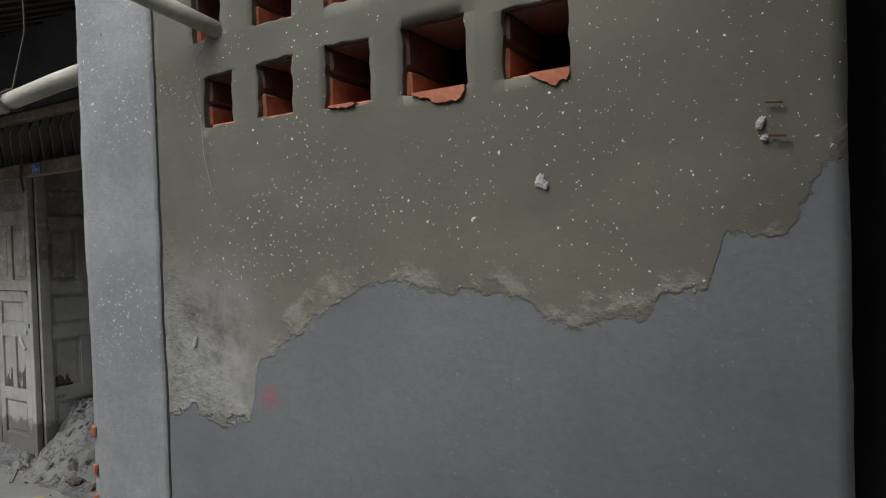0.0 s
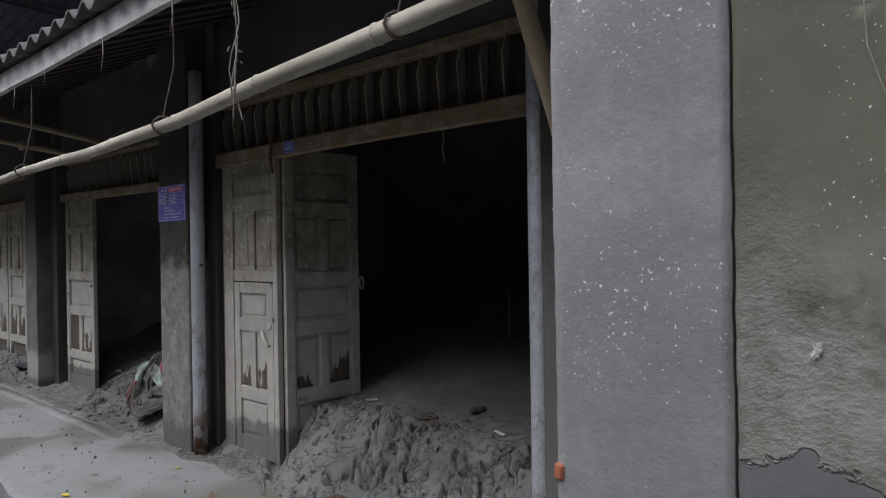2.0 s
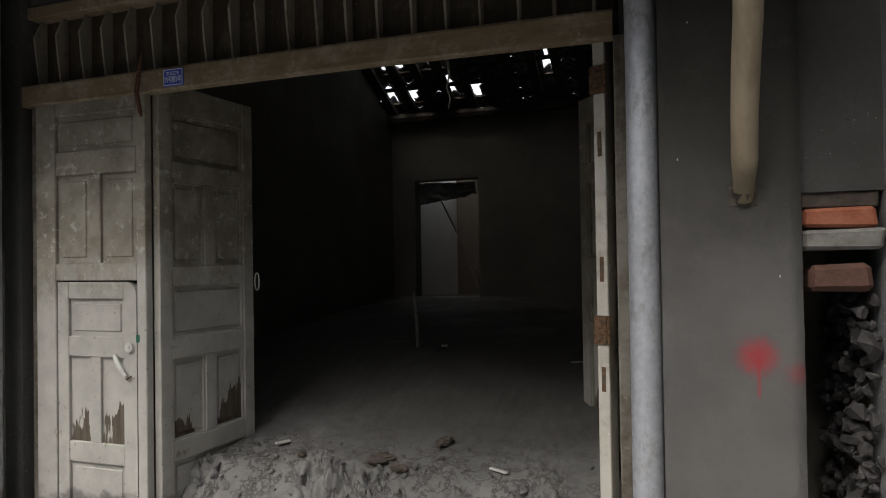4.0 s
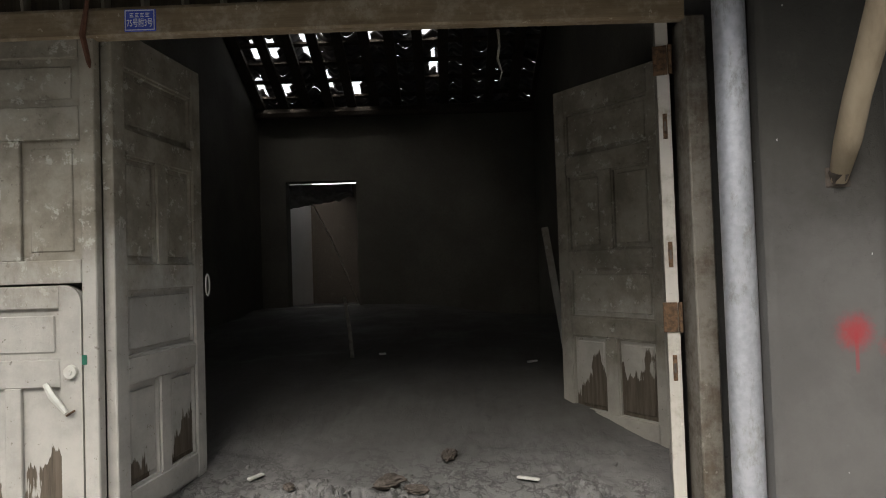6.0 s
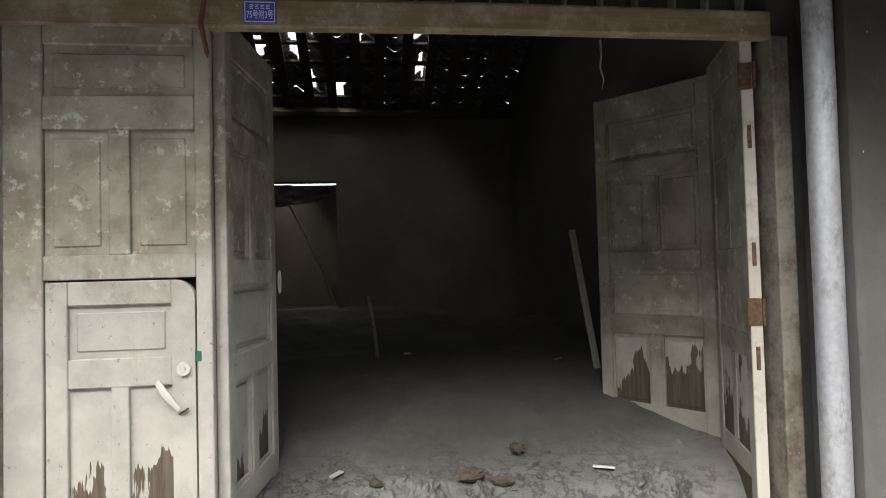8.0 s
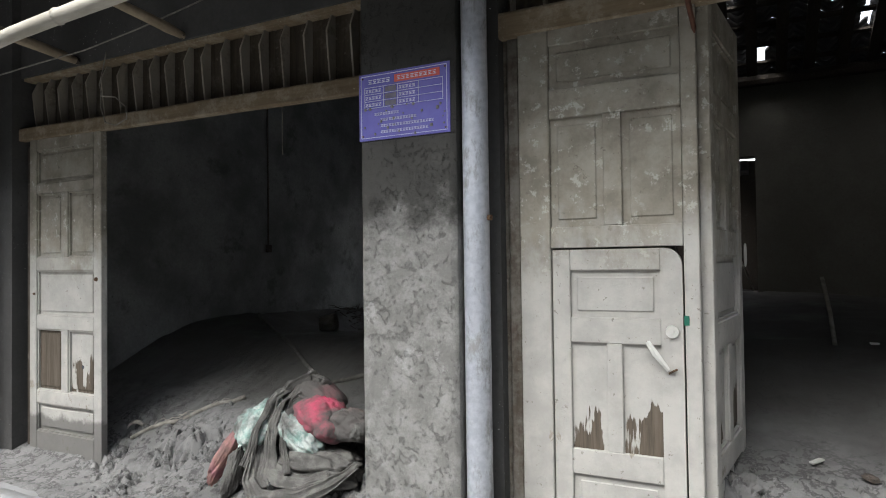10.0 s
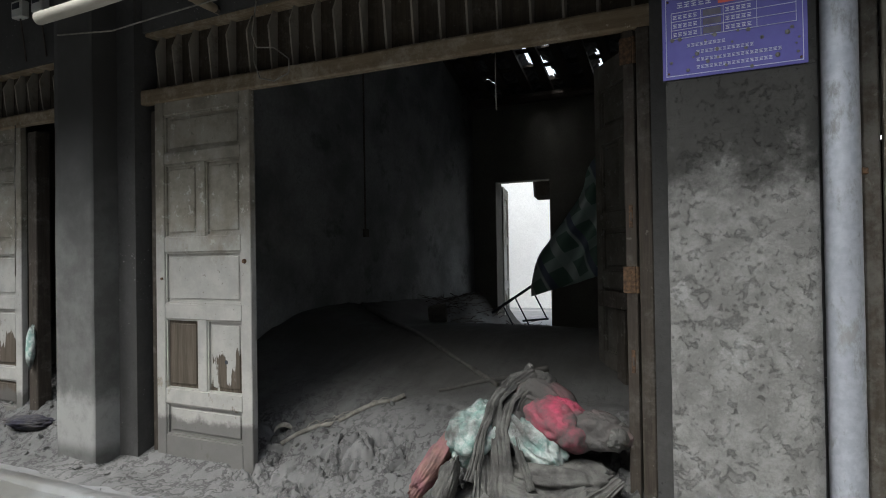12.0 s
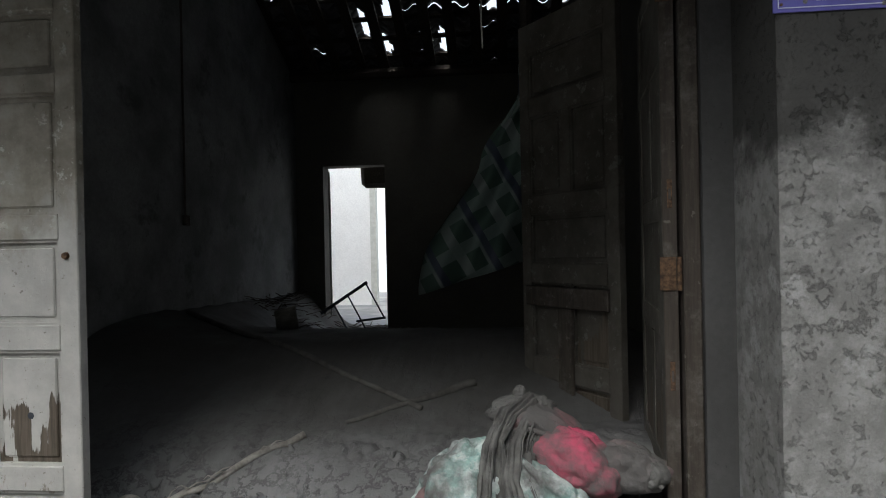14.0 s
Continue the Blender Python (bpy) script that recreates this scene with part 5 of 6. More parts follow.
# ---- the heap of sodden clothes ----
def lump(center, radii, turn, seed, folds, amp, along=(1, 0, 0), fine=(80, 48)):
    """A rounded mass of cloth with creases that run along one way."""
    bm = bmesh.new()
    bmesh.ops.create_uvsphere(bm, u_segments=fine[0], v_segments=fine[1], radius=1)
    m = Euler([radians(k) for k in turn]).to_matrix()
    off = Vector((seed * 3.7, seed * 1.3, seed * 2.1))
    al = Vector(along).normalized()
    for v in bm.verts:
        d = v.co.copy()
        q = d - al * d.dot(al) * 0.72
        w = noise.noise(d * 1.6 + off) * 0.6
        ridge = abs(noise.noise(q * folds + off + Vector((w, w, w)))) ** 0.7
        crease = abs(noise.noise(q * folds * 2.4 + off * 2 + Vector((w, 0, w)))) ** 0.7
        k = 1 + amp * 1.5 * (ridge - 0.3) + amp * 0.8 * (crease - 0.3) + 0.16 * noise.noise(d * 1.2 + off * 2) + 0.015 * noise.noise(d * 16 + off)
        v.co = m @ Vector([d[i] * radii[i] * k for i in range(3)]) + Vector(center)
    return bm


def ribbon(pts, widths, seed, rise=0.02, n=5, side=(0, 1, 0), m=7):
    """A creased strip of cloth laid along a line."""
    bm = bmesh.new()
    rows = []
    line = []
    for a, b, wa, wb in zip(pts, pts[1:], widths, widths[1:]):
        for k in range(n):
            f = k / n
            line.append((Vector(a).lerp(Vector(b), f), wa + (wb - wa) * f))
    line.append((Vector(pts[-1]), widths[-1]))
    for i, (p, w) in enumerate(line):
        d = (line[min(i + 1, len(line) - 1)][0] - line[max(i - 1, 0)][0]).normalized()
        s = Vector(side)
        s = (s - d * s.dot(d)).normalized()
        u = d.cross(s)
        row = []
        for j in range(m * 2 + 1):
            f = j / m - 1
            q = Vector((f * 2.1 + 0.5 * noise.noise(Vector((f, i * 0.06, seed + 5))), i * 0.035, seed))
            c = rise * 1.9 * (0.35 - abs(noise.noise(q * 1.15))) + rise * 0.3 * (0.3 - abs(noise.noise(q * 3.4 + Vector((7, 0, 1))))) + rise * 1.7 * noise.noise(p * 9 + s * f * 0.6 + Vector((seed, 0, 0)))
            ragged = 1 + 0.18 * noise.noise(Vector((i * 0.25, seed, f)))
            row.append(bm.verts.new(p + s * f * w * ragged + u * c))
        rows.append(row)
    for a, b in zip(rows, rows[1:]):
        for j in range(m * 2):
            bm.faces.new((a[j], b[j], b[j + 1], a[j + 1]))
    return bm


def cloth_heap():
    top = thing("clothes_heap", "heap of sodden muddy clothes, pink, pale green and grey", "clothes", (-6.1, 2.95, 0.25))
    o = Vector((-6.1, 2.95, 0.25))
    L = lambda x, y, z: tuple(Vector((x, y, z)) - o)
    rose = cloth("rose_brown_cloth", (0.27, 0.12, 0.13), (0.17, 0.13, 0.125), 6, 0.62)
    caked = cloth("mud_caked_rose_cloth", (0.20, 0.135, 0.13), (0.155, 0.14, 0.132), 6, 0.60)
    part("pink_garment", lump(L(-5.965, 2.95, 0.490), (0.165, 0.13, 0.092), (0, 26, -6), 1, 2.4, 0.13, (0.15, 0.3, 1)), CLOTH_PINK, top, "bright pink cloth, half caked with mud", True)
    part("sleeve", lump(L(-5.815, 2.96, 0.470), (0.165, 0.105, 0.074), (0, 8, 0), 2, 2.6, 0.13, (0.1, 0.3, 1)), caked, top, "muddy rolled sleeve", True)
    part("cuff", lump(L(-5.725, 2.955, 0.455), (0.060, 0.085, 0.058), (0, 4, 10), 21, 2.2, 0.13, (0.1, 0.3, 1)), CLOTH_MUD, top, "", True)
    part("dark_garment", lump(L(-6.07, 3.06, 0.575), (0.165, 0.13, 0.082), (0, 26, 6), 3, 1.8, 0.10, (1, 0, -0.4)), rose, top, "dull rose cloth under mud", True)
    part("fold", lump(L(-6.12, 2.985, 0.53), (0.12, 0.09, 0.060), (0, 22, 0), 23, 1.8, 0.09, (1, 0, -0.3)), caked, top, "", True)
    part("hem", tube(bmesh.new(), [L(-6.20, 2.94, 0.595), L(-6.11, 2.925, 0.600), L(-6.03, 2.93, 0.570), L(-5.965, 2.945, 0.545), L(-5.945, 2.955, 0.575)], [0.008, 0.010, 0.009, 0.010, 0.006], 7), caked, top, "", True)
    part("top_cloth", lump(L(-6.14, 3.07, 0.635), (0.115, 0.10, 0.050), (0, -4, 0), 4, 2.4, 0.13, (1, 0, 0)), CLOTH_MUD, top, "", True)
    part("knot", lump(L(-6.145, 3.08, 0.685), (0.024, 0.022, 0.032), (0, 0, 0), 5, 2.0, 0.2), CLOTH_MUD, top, "", True)
    part("green_cloth", lump(L(-6.345, 2.93, 0.400), (0.185, 0.15, 0.125), (0, -32, 8), 6, 2.4, 0.19, (0.4, 0, 1)), CLOTH_GREEN, top, "pale green flowered cloth", True)
    part("green_hem", lump(L(-6.06, 2.88, 0.420), (0.150, 0.085, 0.078), (0, 32, 0), 7, 2.6, 0.19, (1, 0, -0.5)), CLOTH_GREEN, top, "", True)
    part("salmon_cloth", lump(L(-6.53, 2.84, 0.27), (0.20, 0.060, 0.050), (0, -56, 14), 8, 3.6, 0.2, (1, 0, 0)), CLOTH_SALMON, top, "faded salmon pink cloth", True)
    part("purple_cloth", lump(L(-6.47, 2.90, 0.32), (0.16, 0.055, 0.050), (0, -50, 10), 9, 3.4, 0.2, (1, 0, 0)), CLOTH_PURPLE, top, "purple cloth", True)
    part("dark_tail", lump(L(-6.455, 2.80, 0.18), (0.15, 0.045, 0.045), (0, -70, 10), 10, 4, 0.22, (1, 0, 0)), CLOTH_MUD, top, "", True)
    part("mud_cloth", lump(L(-6.17, 2.94, 0.44), (0.115, 0.10, 0.145), (0, 12, 0), 13, 3.0, 0.12, (0.2, 0, 1)), CLOTH_MUD, top, "", True)
    part("drape", ribbon([L(-6.10, 3.02, 0.69), L(-6.185, 2.96, 0.655), L(-6.235, 2.89, 0.57), L(-6.24, 2.83, 0.45), L(-6.225, 2.79, 0.34), L(-6.20, 2.735, 0.24), L(-6.17, 2.70, 0.17)], [0.028, 0.030, 0.034, 0.045, 0.055, 0.062, 0.07], 3, 0.020, 9, (1, 0, 0.1), 34), CLOTH_MUD, top, "mud-soaked drape knotted at its head", True)
    for k, (x, sway, w, low) in enumerate([(-6.265, -0.03, 0.020, 0.26), (-6.18, 0.05, 0.024, 0.20), (-6.13, 0.10, 0.014, 0.25)]):
        y = 2.765 + 0.012 * k
        strip = [L(x + 0.06, y + 0.20, 0.625), L(x + 0.015, y + 0.095, 0.57), L(x, y + 0.035, 0.47), L(x + sway * 0.4, y, 0.36), L(x + sway, y - 0.05, low)]
        part("drape", ribbon(strip, [0.012, w, w * 1.1, w * 1.4, w * 1.5], 31 + 7 * k, 0.016, 9, (1, 0.1, 0), 10), CLOTH_MUD, top, "", True)
    part("net", ribbon([L(-6.27, 2.755, 0.30), L(-6.24, 2.70, 0.21), L(-6.15, 2.655, 0.155), L(-6.02, 2.645, 0.150), L(-5.90, 2.68, 0.19), L(-5.79, 2.75, 0.25), L(-5.69, 2.85, 0.31)], [0.02, 0.040, 0.055, 0.060, 0.055, 0.045, 0.03], 11, 0.016, 9, (0, 1, 0.9), 22), CLOTH_MUD, top, "grey net cloth stiff with mud", True)
    part("net", ribbon([L(-6.15, 2.75, 0.27), L(-6.04, 2.74, 0.245), L(-5.93, 2.75, 0.245), L(-5.82, 2.80, 0.28)], [0.05, 0.07, 0.07, 0.05], 15, 0.018, 9, (0, 1, 0.7), 22), CLOTH_MUD, top, "", True)
    part("under_cloth", lump(L(-6.00, 2.90, 0.25), (0.30, 0.15, 0.11), (0, 0, 0), 12, 3.0, 0.2, (1, 0, 0)), CLOTH_MUD, top, "", True)
    for ob in top.children:
        if ob.name.startswith(("drape", "net")):
            ob.modifiers.new("thickness", "SOLIDIFY").thickness = 0.004


cloth_heap()

# ---- sticks, stalks and litter ----
def stick(name, label, pts, radii, material, at, category="stick", group="", sides=7):
    top = thing(name, label, category, at, 0, group)
    o = Vector(at)
    part("shaft", tube(bmesh.new(), [Vector(p) - o for p in pts], radii, sides), material, top, "", True)
    return top


def lying(name, label, a, b, r0, r1, material, bend=0.0, n=9, lift=0.0, group=""):
    pts, rad = [], []
    for k in range(n):
        f = k / (n - 1)
        x, y = a[0] + (b[0] - a[0]) * f, a[1] + (b[1] - a[1]) * f
        s = bend * math.sin(f * math.pi) + 0.01 * noise.noise(Vector((f * 6, a[0], a[1])))
        pts.append((x + s, y + s * 0.6, 0))
        rad.append(r0 + (r1 - r0) * f)
    za, zb = mud_z(*a) + r0 * 0.7 + lift, mud_z(*b) + r1 * 0.7 + lift
    pts = [(x, y, max(za + (zb - za) * k / (n - 1), mud_z(x, y) + rad[k] * 0.4)) for k, (x, y, _) in enumerate(pts)]
    return stick(name, label, pts, rad, material, pts[0], "stick", group)


lying("long_pole", "long thin pole lying across the mud", (-8.50, 5.20), (-6.60, 3.83), 0.020, 0.016, GREY_POLE)
lying("root", "dark crooked root half sunk in mud", (-6.95, 3.72), (-6.35, 4.05), 0.010, 0.024, GREY_POLE, 0.06, 9, -0.008)
stalk = lying("dry_stalk", "dry frayed cane stalk lying on the mud", (-7.66, 3.10), (-7.10, 3.57), 0.013, 0.018, STRAW, 0.03)
rnd = random.Random(12)
for k in range(14):
    f = rnd.uniform(0.0, 0.75)
    p = Vector((0.56 * f + 0.02, 0.47 * f, 0.0))
    p.z = mud_z(-7.66 + p.x, 3.10 + p.y) - stalk.location.z + 0.02
    d = Vector((rnd.uniform(0.02, 0.10), rnd.uniform(0.0, 0.09), rnd.uniform(-0.01, 0.035))) * rnd.choice((1, 1, -0.6))
    part("fibre", tube(bmesh.new(), [p, p + d * 0.5 + Vector((0, 0, 0.012)), p + d], [0.004, 0.003, 0.001], 4), STRAW, stalk)
hoe = on_mud(-7.70, 3.16)
crescent = thing("curved_scrap", "pale curved scrap of rubber half in the mud", "debris", hoe)
part("scrap", tube(bmesh.new(), [(0.05 * math.cos(a), 0.03 * math.cos(a * 0.7), 0.012 + 0.045 * math.sin(a)) for a in [k * math.pi / 9 for k in range(10)]], [0.004, 0.008, 0.012, 0.014, 0.015, 0.015, 0.013, 0.010, 0.007, 0.003], 6), STRAW, crescent, "", True)
bucket = thing("bucket", "small pale bucket lying on its side in the mud", "bucket", on_mud(-7.88, 5.55, 0.06), 20)
bm = tube(bmesh.new(), [(-0.08, 0, 0.02), (0.08, 0, 0.04)], [0.075, 0.095], 20, False)
part("body", bm, STRAW, bucket, "", True).modifiers.new("thickness", "SOLIDIFY").thickness = 0.004
part("base", tube(bmesh.new(), [(-0.08, 0, 0.02), (-0.076, 0, 0.02)], 0.075, 20), STRAW, bucket)
stick("short_stake", "thin pale stake standing in the mud", [(-3.50, 4.82, 0.70), (-3.525, 4.86, 0.95), (-3.56, 4.90, 1.17)], [0.014, 0.013, 0.012], STRAW, (-3.50, 4.82, mud_z(-3.5, 4.82)))
plank = thing("leaning_plank", "narrow pale board leaning on an open door leaf", "board", on_mud(-2.09, 4.42), 0)
bm = boxed(-0.022, 0.022, -0.008, 0.008, -0.03, 0.92, 0.003)
bmesh.ops.rotate(bm, verts=bm.verts, cent=(0, 0, 0), matrix=Euler((radians(-6), radians(-7), 0)).to_matrix())
part("board", bm, LEAF_WOOD, plank)


def reeds():
    r = random.Random(21)
    bm = bmesh.new()
    for _ in range(330):
        x, y = r.uniform(-8.65, -7.4), r.uniform(6.6, 8.6)
        p = on_mud(x, y, 0.01)
        a = r.uniform(0, 6.3)
        d = Vector((math.cos(a), math.sin(a), r.uniform(-0.05, 0.30))) * r.uniform(0.08, 0.34)
        tube(bm, [p, p + d * 0.5 + Vector((0, 0, r.uniform(0, 0.03))), p + d], [0.006, 0.005, 0.003], 4)
    tagged(part("reed_litter", bm, TWIG), "tangle of dark reeds and twigs washed to the back door", "debris", "", "stuff")


reeds()


def bed_end():
    top = thing("iron_bed_end", "bent iron bed end leaning in the bright back doorway", "bed frame", (-8.36, 8.10, 0.22))
    a, b = Vector((0.0, 0, 0.24)), Vector((0.56, 0.0, 0.60))
    part("rail", tube(bmesh.new(), [a, b], 0.019, 8), STEEL, top)
    for f in (0.28, 0.58, 0.97):
        p = a.lerp(b, f)
        part("bar", tube(bmesh.new(), [p, p + Vector((0.21, 0.0, -0.40))], 0.011, 6), STEEL, top)
    part("rail", tube(bmesh.new(), [a + Vector((0.42, 0.02, -0.10)), b + Vector((0.21, 0.02, -0.42))], 0.014, 8), STEEL, top)


bed_end()


def tarpaulin():
    """A torn plaid sheet that hangs from a post and is caught up at one side."""
    top = thing("tarpaulin", "torn dark green plaid tarpaulin hanging from a post", "tarpaulin", (-6.02, 4.95, mud_z(-6.02, 4.95)))
    o = top.location
    bm = bmesh.new()
    n, m = 40, 24
    g = []
    for i in range(n + 1):
        f = i / n
        z = 2.46 - 1.44 * f
        xl = -6.07 - 0.25 * smooth(0.15, 0.45, f) - 0.44 * smooth(0.42, 1.0, f)
        row = []
        for j in range(m + 1):
            k = j / m
            x = xl + (-5.93 - xl) * k
            zz = z + 0.13 * k * f - 0.12 * (1 - k) * smooth(0.85, 1.0, f)
            y = 4.95 + 0.06 * math.sin(k * 13 + 3 * f) * (0.4 + f) + 0.05 * noise.noise(Vector((k * 5, f * 5, 0)))
            row.append(bm.verts.new(Vector((x + 0.02 * noise.noise(Vector((k * 3, f * 12, 4))), y, zz)) - o))
        g.append(row)
    for a, b in zip(g, g[1:]):
        for j in range(m):
            bm.faces.new((a[j], b[j], b[j + 1], a[j + 1]))
    sheet = part("sheet", bm, PLAID, top, "", True)
    sheet.modifiers.new("thickness", "SOLIDIFY").thickness = 0.003
    part("post", tube(bmesh.new(), [Vector((-6.00, 5.03, mud_z(-6, 5.03) - 0.1)) - o, Vector((-6.02, 5.03, 4.30)) - o], 0.045, 8), DARK_WOOD, top)


tarpaulin()

# ---- back doorway: door leaf, plastic film, sticks ----
leaf("back_door_leaf", "white-lit panelled back door leaf standing open", 0.72, 1.95, [(0.12, 0.5, 1), (0.6, 1.15, 1), (1.25, 1.8, 1)], (-8.345, 8.54, 0.24), 105.0)


def film():
    top = thing("plastic_film", "crumpled grey plastic film hung across a doorway's head", "plastic sheet", (-4.36, 8.42, 2.10))
    bm = bmesh.new()
    n, m = 40, 16
    g = []
    for i in range(n + 1):
        f = i / n
        x = -0.43 + 0.80 * f
        row = []
        for j in range(m + 1):
            k = j / m
            drop = 0.30 - 0.14 * f + 0.03 * noise.noise(Vector((f * 7, 0, 1)))
            z = 0.345 - 0.012 * smooth(0.3, 0.55, f) - drop * k
            y = 0.05 * noise.fractal(Vector((f * 5, k * 2.5, 3)), 0.8, 2.0, 4) + 0.06 * k
            row.append(bm.verts.new((x, y, z)))
        g.append(row)
    for a, b in zip(g, g[1:]):
        for j in range(m):
            bm.faces.new((a[j], b[j], b[j + 1], a[j + 1]))
    part("film", bm, PLASTIC, top, "", True).modifiers.new("thickness", "SOLIDIFY").thickness = 0.002


film()
stick("leaning_cane", "thin cane leaning across a dark doorway", [(-4.55, 8.62, 2.25), (-4.30, 8.60, 1.75), (-4.10, 8.58, 1.28), (-3.96, 8.57, 0.9)], [0.010, 0.011, 0.011, 0.010], STRAW, (-3.96, 8.57, 0.9))
structure(part("door_sill", boxed(-4.80, -3.92, 8.26, 8.56, 0.60, 0.905, 0.01), MORTAR), "muddy raised doorway sill", "trim")

# ---- wires, cable and socket, vine ----
cable = thing("wall_socket", "old wall socket with a drop cable on a stained wall", "socket", (-8.70, 5.57, 1.43))
part("socket_box", boxed(0.0, 0.03, -0.035, 0.035, 0, 0.08, 0.004), TWIG, cable)
part("cable", tube(bmesh.new(), [(0.008, 0.01 * noise.noise(Vector((0, 0, k * 0.8))), 0.07 + 0.12 * k) for k in range(17)], 0.009, 6), TWIG, cable)


def hang(name, label, pts, r, material, category="wire", sides=5):
    o = Vector(pts[0])
    return stick(name, label, pts, r, material, o, category, "", sides)


hang("wire_loop", "thin pale wire dangling in a loop from the lintel", [(-7.62, 2.90, 2.665), (-7.61, 2.87, 2.55), (-7.60, 2.84, 2.44), (-7.56, 2.83, 2.36), (-7.44, 2.83, 2.34), (-7.35, 2.84, 2.27), (-7.36, 2.85, 2.20), (-7.46, 2.85, 2.17), (-7.56, 2.85, 2.20), (-7.59, 2.84, 2.30), (-7.585, 2.84, 2.40)], 0.004, STRAW)
hang("eaves_wire", "slack wire strung along the wall under the eaves", [(-9.0, 2.66, 2.62), (-8.55, 2.70, 2.58), (-8.2, 2.78, 2.64), (-7.7, 2.80, 2.66), (-7.2, 2.82, 2.72), (-6.7, 2.84, 2.80)], 0.005, STRAW)
hang("dangling_cord", "short frayed cord dangling below the lintel", [(-2.62, 2.84, 2.25), (-2.615, 2.845, 2.19), (-2.625, 2.84, 2.14), (-2.61, 2.84, 2.09), (-2.62, 2.84, 2.05)], [0.006, 0.004, 0.005, 0.003, 0.001], STRAW, "cord")
hang("dangling_cord", "thin cord dangling below the lintel", [(-6.25, 2.98, 2.20), (-6.252, 2.98, 2.0), (-6.25, 2.98, 1.9)], 0.003, STRAW, "cord")


def vine(x, y, z0, z1, seed, label):
    r = random.Random(seed)
    top = thing("dry_vine", label, "vine", (x, y, z0), 0, "dry vines under the eaves")
    for s in range(3):
        pts = [(0.02 * math.sin(k * 1.1 + s * 2 + seed), 0.02 * math.cos(k * 0.9 + s), (z1 - z0) * k / 10) for k in range(s % 2, 11)]
        part("stem", tube(bmesh.new(), pts, 0.0035, 5), STRAW, top)
    for k in range(18):
        z = r.uniform(0, z1 - z0)
        p = Vector((0.02 * r.uniform(-1, 1), 0.02 * r.uniform(-1, 1), z))
        d = Vector((r.uniform(-0.02, 0.02), r.uniform(-0.02, 0.02), r.uniform(-0.035, 0.01)))
        part("dry_leaf", tube(bmesh.new(), [p, p + d * 0.5, p + d], [0.0015, 0.005, 0.001], 4), STRAW, top)


vine(-2.68, 1.54, 2.13, 2.82, 2, "dry straw-coloured vine hanging over a bamboo pole")

for k, (x, l) in enumerate(((-3.3, 0.18), (-4.1, 0.22), (-5.0, 0.12), (-5.6, 0.2), (-6.3, 0.14), (-7.1, 0.17))):
    hang("root_thread", "dry root thread hanging from the eaves board", [(x, 1.59, 2.82), (x + 0.012, 1.585, 2.82 - l * 0.5), (x - 0.008, 1.58, 2.82 - l)], [0.004, 0.003, 0.001], STRAW, "root", 4)


def meter(x):
    top = thing("meter_box", "small pale electricity meter box high on the wall", "meter", (x, 2.92, 2.94), 0, "meter boxes")
    part("case", boxed(-0.06, 0.06, -0.06, 0.0, 0, 0.12, 0.008), PALE, top)
    part("window", boxed(-0.04, 0.04, -0.064, -0.058, 0.06, 0.10), STEEL, top)
    part("cable", tube(bmesh.new(), [(0, -0.03, 0.0), (0.01, -0.02, -0.12), (0.03, -0.01, -0.3)], 0.006, 6), TWIG, top)


meter(-9.78), meter(-9.55)


# ---- small litter ----
def fallen_leaf(x, y, z, s, turn, material, label):
    top = thing("fallen_leaf", label, "leaf", (x, y, z), turn, "fallen leaves")
    bm = bmesh.new()
    g = []
    for i in range(9):
        f = i / 8
        w = s * 0.28 * math.sin(math.pi * min(1, f * 0.96 + 0.04)) ** 0.8
        g.append([bm.verts.new((s * (f - 0.5), w * k, 0.004 + 0.22 * abs(k) * w + s * 0.15 * (f - 0.5) ** 2)) for k in (-1, -0.5, 0, 0.5, 1)])
    for a, b in zip(g, g[1:]):
        for j in range(4):
            bm.faces.new((a[j], b[j], b[j + 1], a[j + 1]))
    part("blade", bm, material, top, "", True).modifiers.new("thickness", "SOLIDIFY").thickness = 0.001


for x, y, s, turn, yellow in ((-3.30, 2.35, 0.10, 20, 1), (-4.75, 2.33, 0.05, 70, 1), (-4.85, 1.62, 0.07, 10, 1), (-2.85, 2.52, 0.12, 110, 0), (-4.05, 2.20, 0.08, 5, 0), (-3.15, 2.44, 0.13, 20, 0), (-2.72, 2.60, 0.10, 60, 0), (-5.1, 1.9, 0.05, 40, 0), (-6.2, 2.2, 0.05, 100, 0), (-2.45, 2.62, 0.11, 150, 0)):
    z = mud_z(x, y) if y > 2.41 else -0.004
    fallen_leaf(x, y, z, s, turn, YELLOW if yellow else BROWN_LEAF, "small yellow fallen leaf" if yellow else "curled dry brown leaf on the mud")
for x, y, l, turn in ((-2.52, 3.22, 0.10, -25), (-3.72, 3.30, 0.09, 60), (-3.30, 4.85, 0.05, 10), (-2.3, 4.6, 0.08, 30), (-3.95, 2.50, 0.30, -32)):
    chip = thing("wood_chip", "pale splinter of wood lying on the mud", "splinter", on_mud(x, y, 0.012), turn, "wood splinters")
    part("splinter", boxed(-l / 2, l / 2, -0.012, 0.012, 0, 0.010, 0.003, 0.003), LEAF_WOOD if l > 0.2 else PALE, chip)
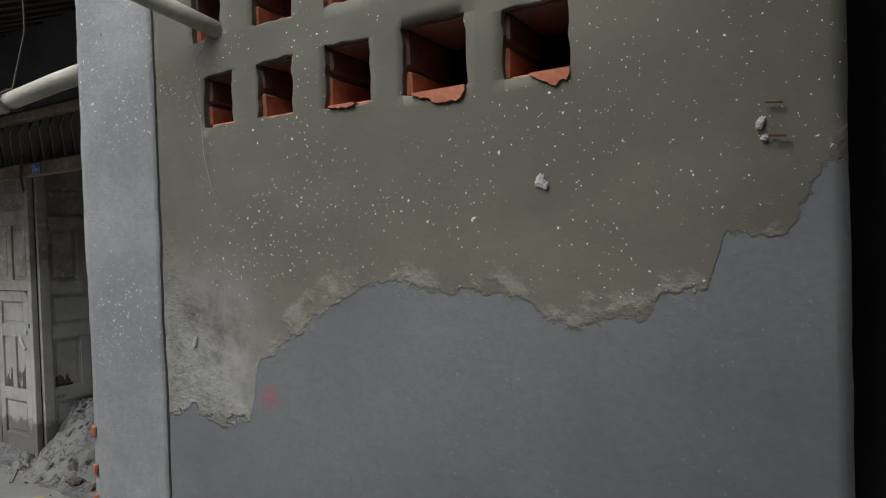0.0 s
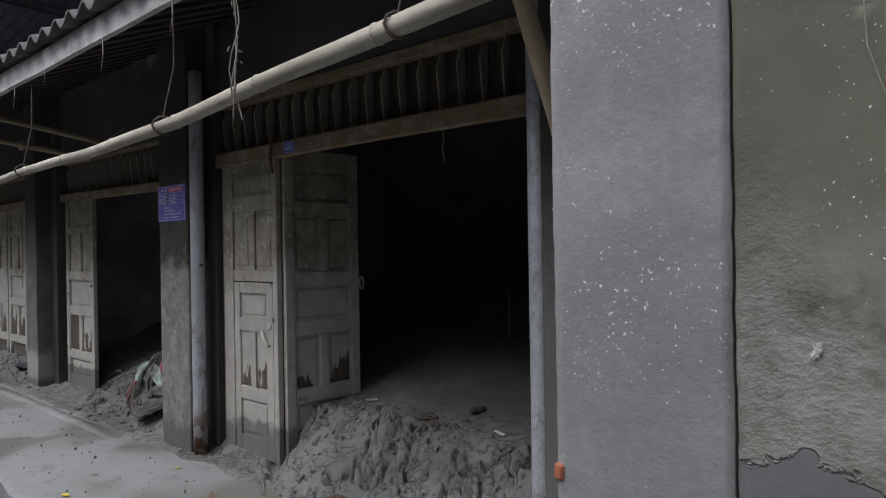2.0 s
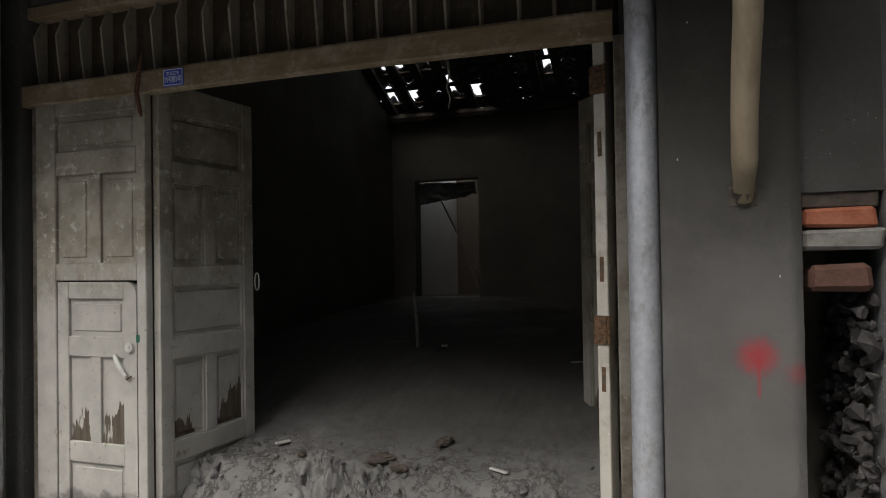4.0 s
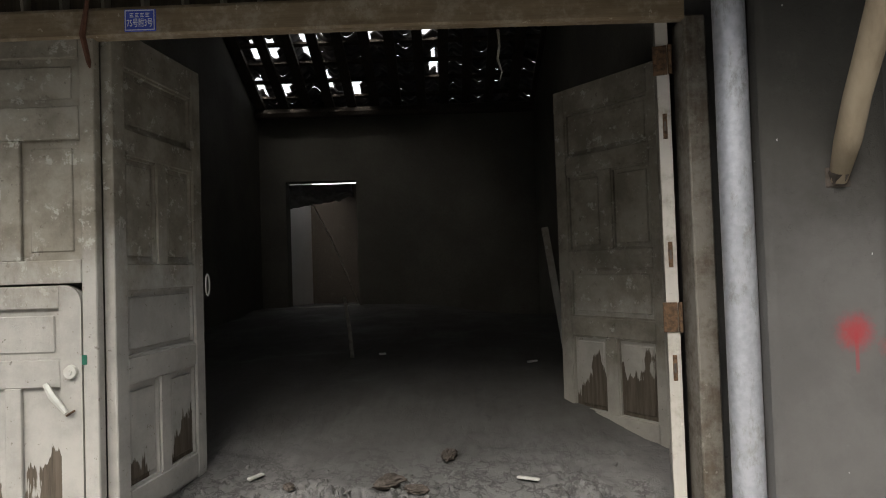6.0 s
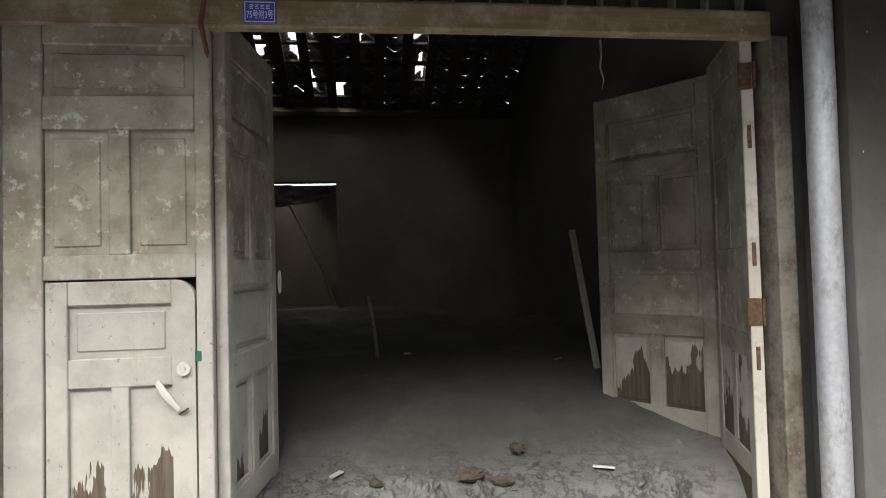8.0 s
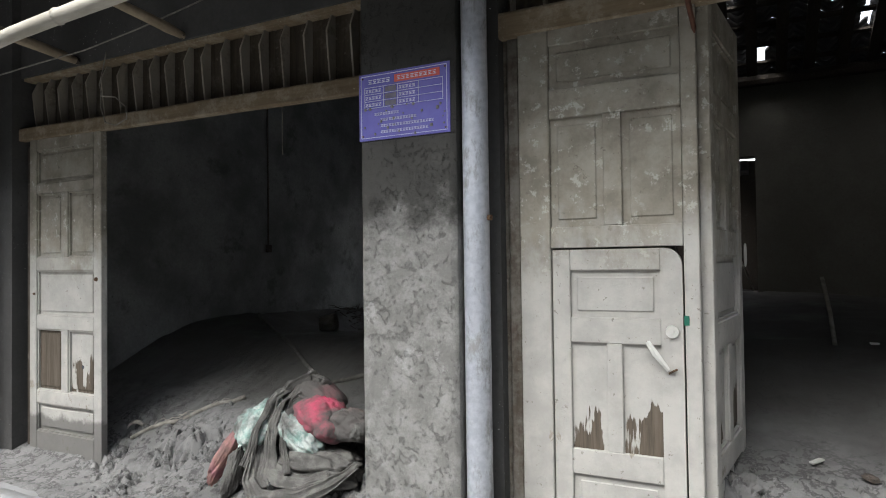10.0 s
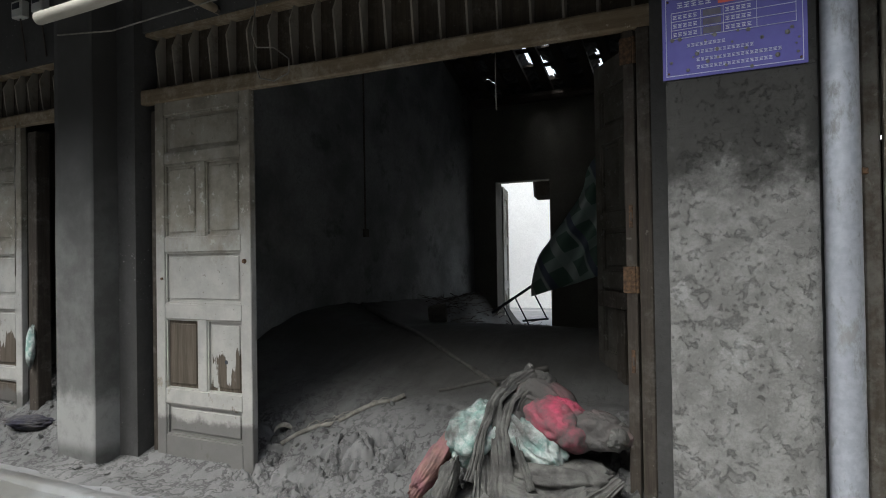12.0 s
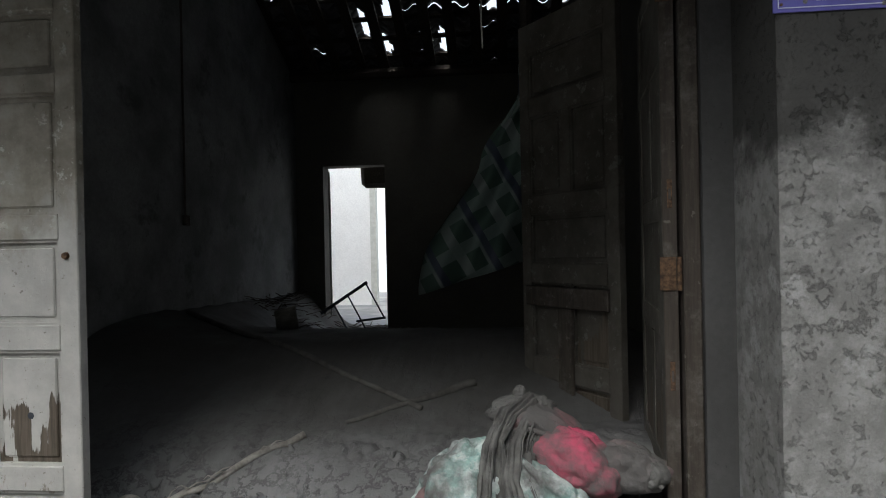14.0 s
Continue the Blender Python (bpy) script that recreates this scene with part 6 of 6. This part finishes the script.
for x, y, s, k in ((-3.12, 3.24, 0.075, 1), (-2.86, 3.46, 0.06, 2), (-3.55, 3.20, 0.035, 3), (-3.00, 3.17, 0.05, 4), (-3.30, 2.60, 0.07, 5), (-3.05, 2.63, 0.06, 6), (-2.62, 2.62, 0.08, 7)):
    t = thing("mud_caked_scrap", "dark mud-caked scrap of litter", "debris", on_mud(x, y, 0.018), k * 40, "mud-caked scraps")
    part("scrap", lump((0, 0, 0), (s, s * 0.6, s * 0.35), (0, 0, 0), k + 20, 2.5, 0.35, (1, 0, 0), (24, 14)), TWIG, t)

# ---- bricks showing in the wall ----
for i, (x0, x1, z0, z1) in enumerate(HOLES):
    mid = z0 + 0.085 + 0.012 * (i % 3 - 1)
    for k, (a, b) in enumerate(((z0 + 0.002, mid - 0.006), (mid + 0.006, z1 - 0.002))):
        # upper, right and top bricks take the shaded colour
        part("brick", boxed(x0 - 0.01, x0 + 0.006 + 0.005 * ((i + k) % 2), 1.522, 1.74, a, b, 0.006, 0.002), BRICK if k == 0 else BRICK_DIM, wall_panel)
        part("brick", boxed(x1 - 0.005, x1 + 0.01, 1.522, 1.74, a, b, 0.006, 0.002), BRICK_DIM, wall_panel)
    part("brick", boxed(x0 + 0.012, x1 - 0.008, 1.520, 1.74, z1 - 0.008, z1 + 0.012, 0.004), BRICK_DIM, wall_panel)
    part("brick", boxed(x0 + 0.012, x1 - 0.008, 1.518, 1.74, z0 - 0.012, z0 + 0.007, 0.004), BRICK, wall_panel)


def bare_brick(x0, x1, z, drop, seed):
    """Plaster broken away under a hole, down to the brick."""
    r = random.Random(seed)
    bm = bmesh.new()
    n = 12
    ring = [(x0 + (x1 - x0) * k / n, z + 0.004) for k in range(n + 1)]
    ring += [(x1 - (x1 - x0) * k / n, z - drop * math.sin(math.pi * (k + 0.3) / (n + 0.6)) ** 0.6 * r.uniform(0.6, 1.0) * (1.2 - k / n)) for k in range(n + 1)]
    f, b = [[bm.verts.new((x, yy, zz)) for x, zz in ring] for yy in (1.4985, 1.53)]
    bm.faces.new(f), bm.faces.new(b[::-1])
    for k in range(len(ring)):
        m = (k + 1) % len(ring)
        bm.faces.new((f[k], b[k], b[m], f[m]))
    part("brick", bm, BRICK, wall_panel)


for x, z, a, b in ((-0.547, 1.353, 0.010, 0.020), (0.662, 1.790, 0.013, 0.018), (0.676, 1.778, 0.008, 0.010), (1.112, 1.868, 0.008, 0.016), (1.118, 1.838, 0.007, 0.008)):
    part("lime_chip", lump((x, 1.5015, z), (a * 0.7, 0.0028, b * 0.75), (0, 25, 0), x * 9 + 3, 2.6, 0.7, (1, 0, 0), (22, 14)), LIME, wall_panel, "white chip of lime")
for x, z in ((1.135, 1.905), (1.140, 1.842)):
    part("nail", tube(bmesh.new(), [(x - 0.014, 1.497, z), (x + 0.016, 1.494, z - 0.004)], 0.0028, 6), RUST, wall_panel, "rusty bent nail")


bare_brick(0.325, 0.478, 2.031, 0.050, 1)
bare_brick(0.645, 0.740, 2.031, 0.045, 2)
bare_brick(0.05, 0.14, 2.035, 0.012, 3)
for z in (0.96, 0.82, 0.70):
    ob = part("brick", boxed(-1.1525, -1.125, 1.494, 1.55, z, z + 0.045, 0.006, 0.003), BRICK)
    ob.parent = bpy.data.objects["wall_pier"]
hang("hanging_wire", "thin pale wire hanging from a pole end", [(-0.41, 1.485, 2.32), (-0.47, 1.487, 2.25), (-0.50, 1.490, 2.15), (-0.46, 1.488, 2.06), (-0.455, 1.490, 1.95), (-0.43, 1.490, 1.86), (-0.40, 1.490, 1.82)], 0.0014, STRAW)
hang("dangling_cord", "knotted pale cord hanging from a shop's lintel", [(-9.87, 2.90, 2.20), (-9.872, 2.895, 1.85), (-9.868, 2.897, 1.50), (-9.872, 2.895, 1.13)], 0.004, STRAW, "cord")
rag = thing("hanging_rag", "pale green rag caught on a shop's door post", "rag", (-9.76, 2.925, 0.50))
part("rag", lump((0.03, -0.012, 0.14), (0.042, 0.022, 0.14), (0, 8, 0), 61, 2.4, 0.25, (0, 0, 1), (28, 18)), CLOTH_GREEN, rag, "", True)
scrap = thing("cloth_scrap", "dark blue muddy scrap of cloth on the mud", "cloth", on_mud(-9.62, 2.86, 0.01))
part("cloth", lump((0, 0, 0.01), (0.20, 0.09, 0.04), (0, 0, 15), 40, 3.0, 0.25), cloth("dark_blue_cloth", (0.030, 0.030, 0.045), (0.045, 0.045, 0.065), 9, 0.5), scrap, "", True)
for k, (x, y) in enumerate(((-4.42, 1.60), (-4.25, 1.52), (-4.33, 1.36))):
    stone = thing("broken_concrete", "broken lump of concrete at the pavement's edge", "stone", (x, y, -0.13 if y < 1.43 else -0.01), k * 50, "broken concrete lumps")
    part("stone", lump((0, 0, 0.02), (0.07, 0.05, 0.035), (0, 0, 0), 50 + k, 1.6, 0.3, (1, 0, 0), (20, 12)), CONCRETE, stone)
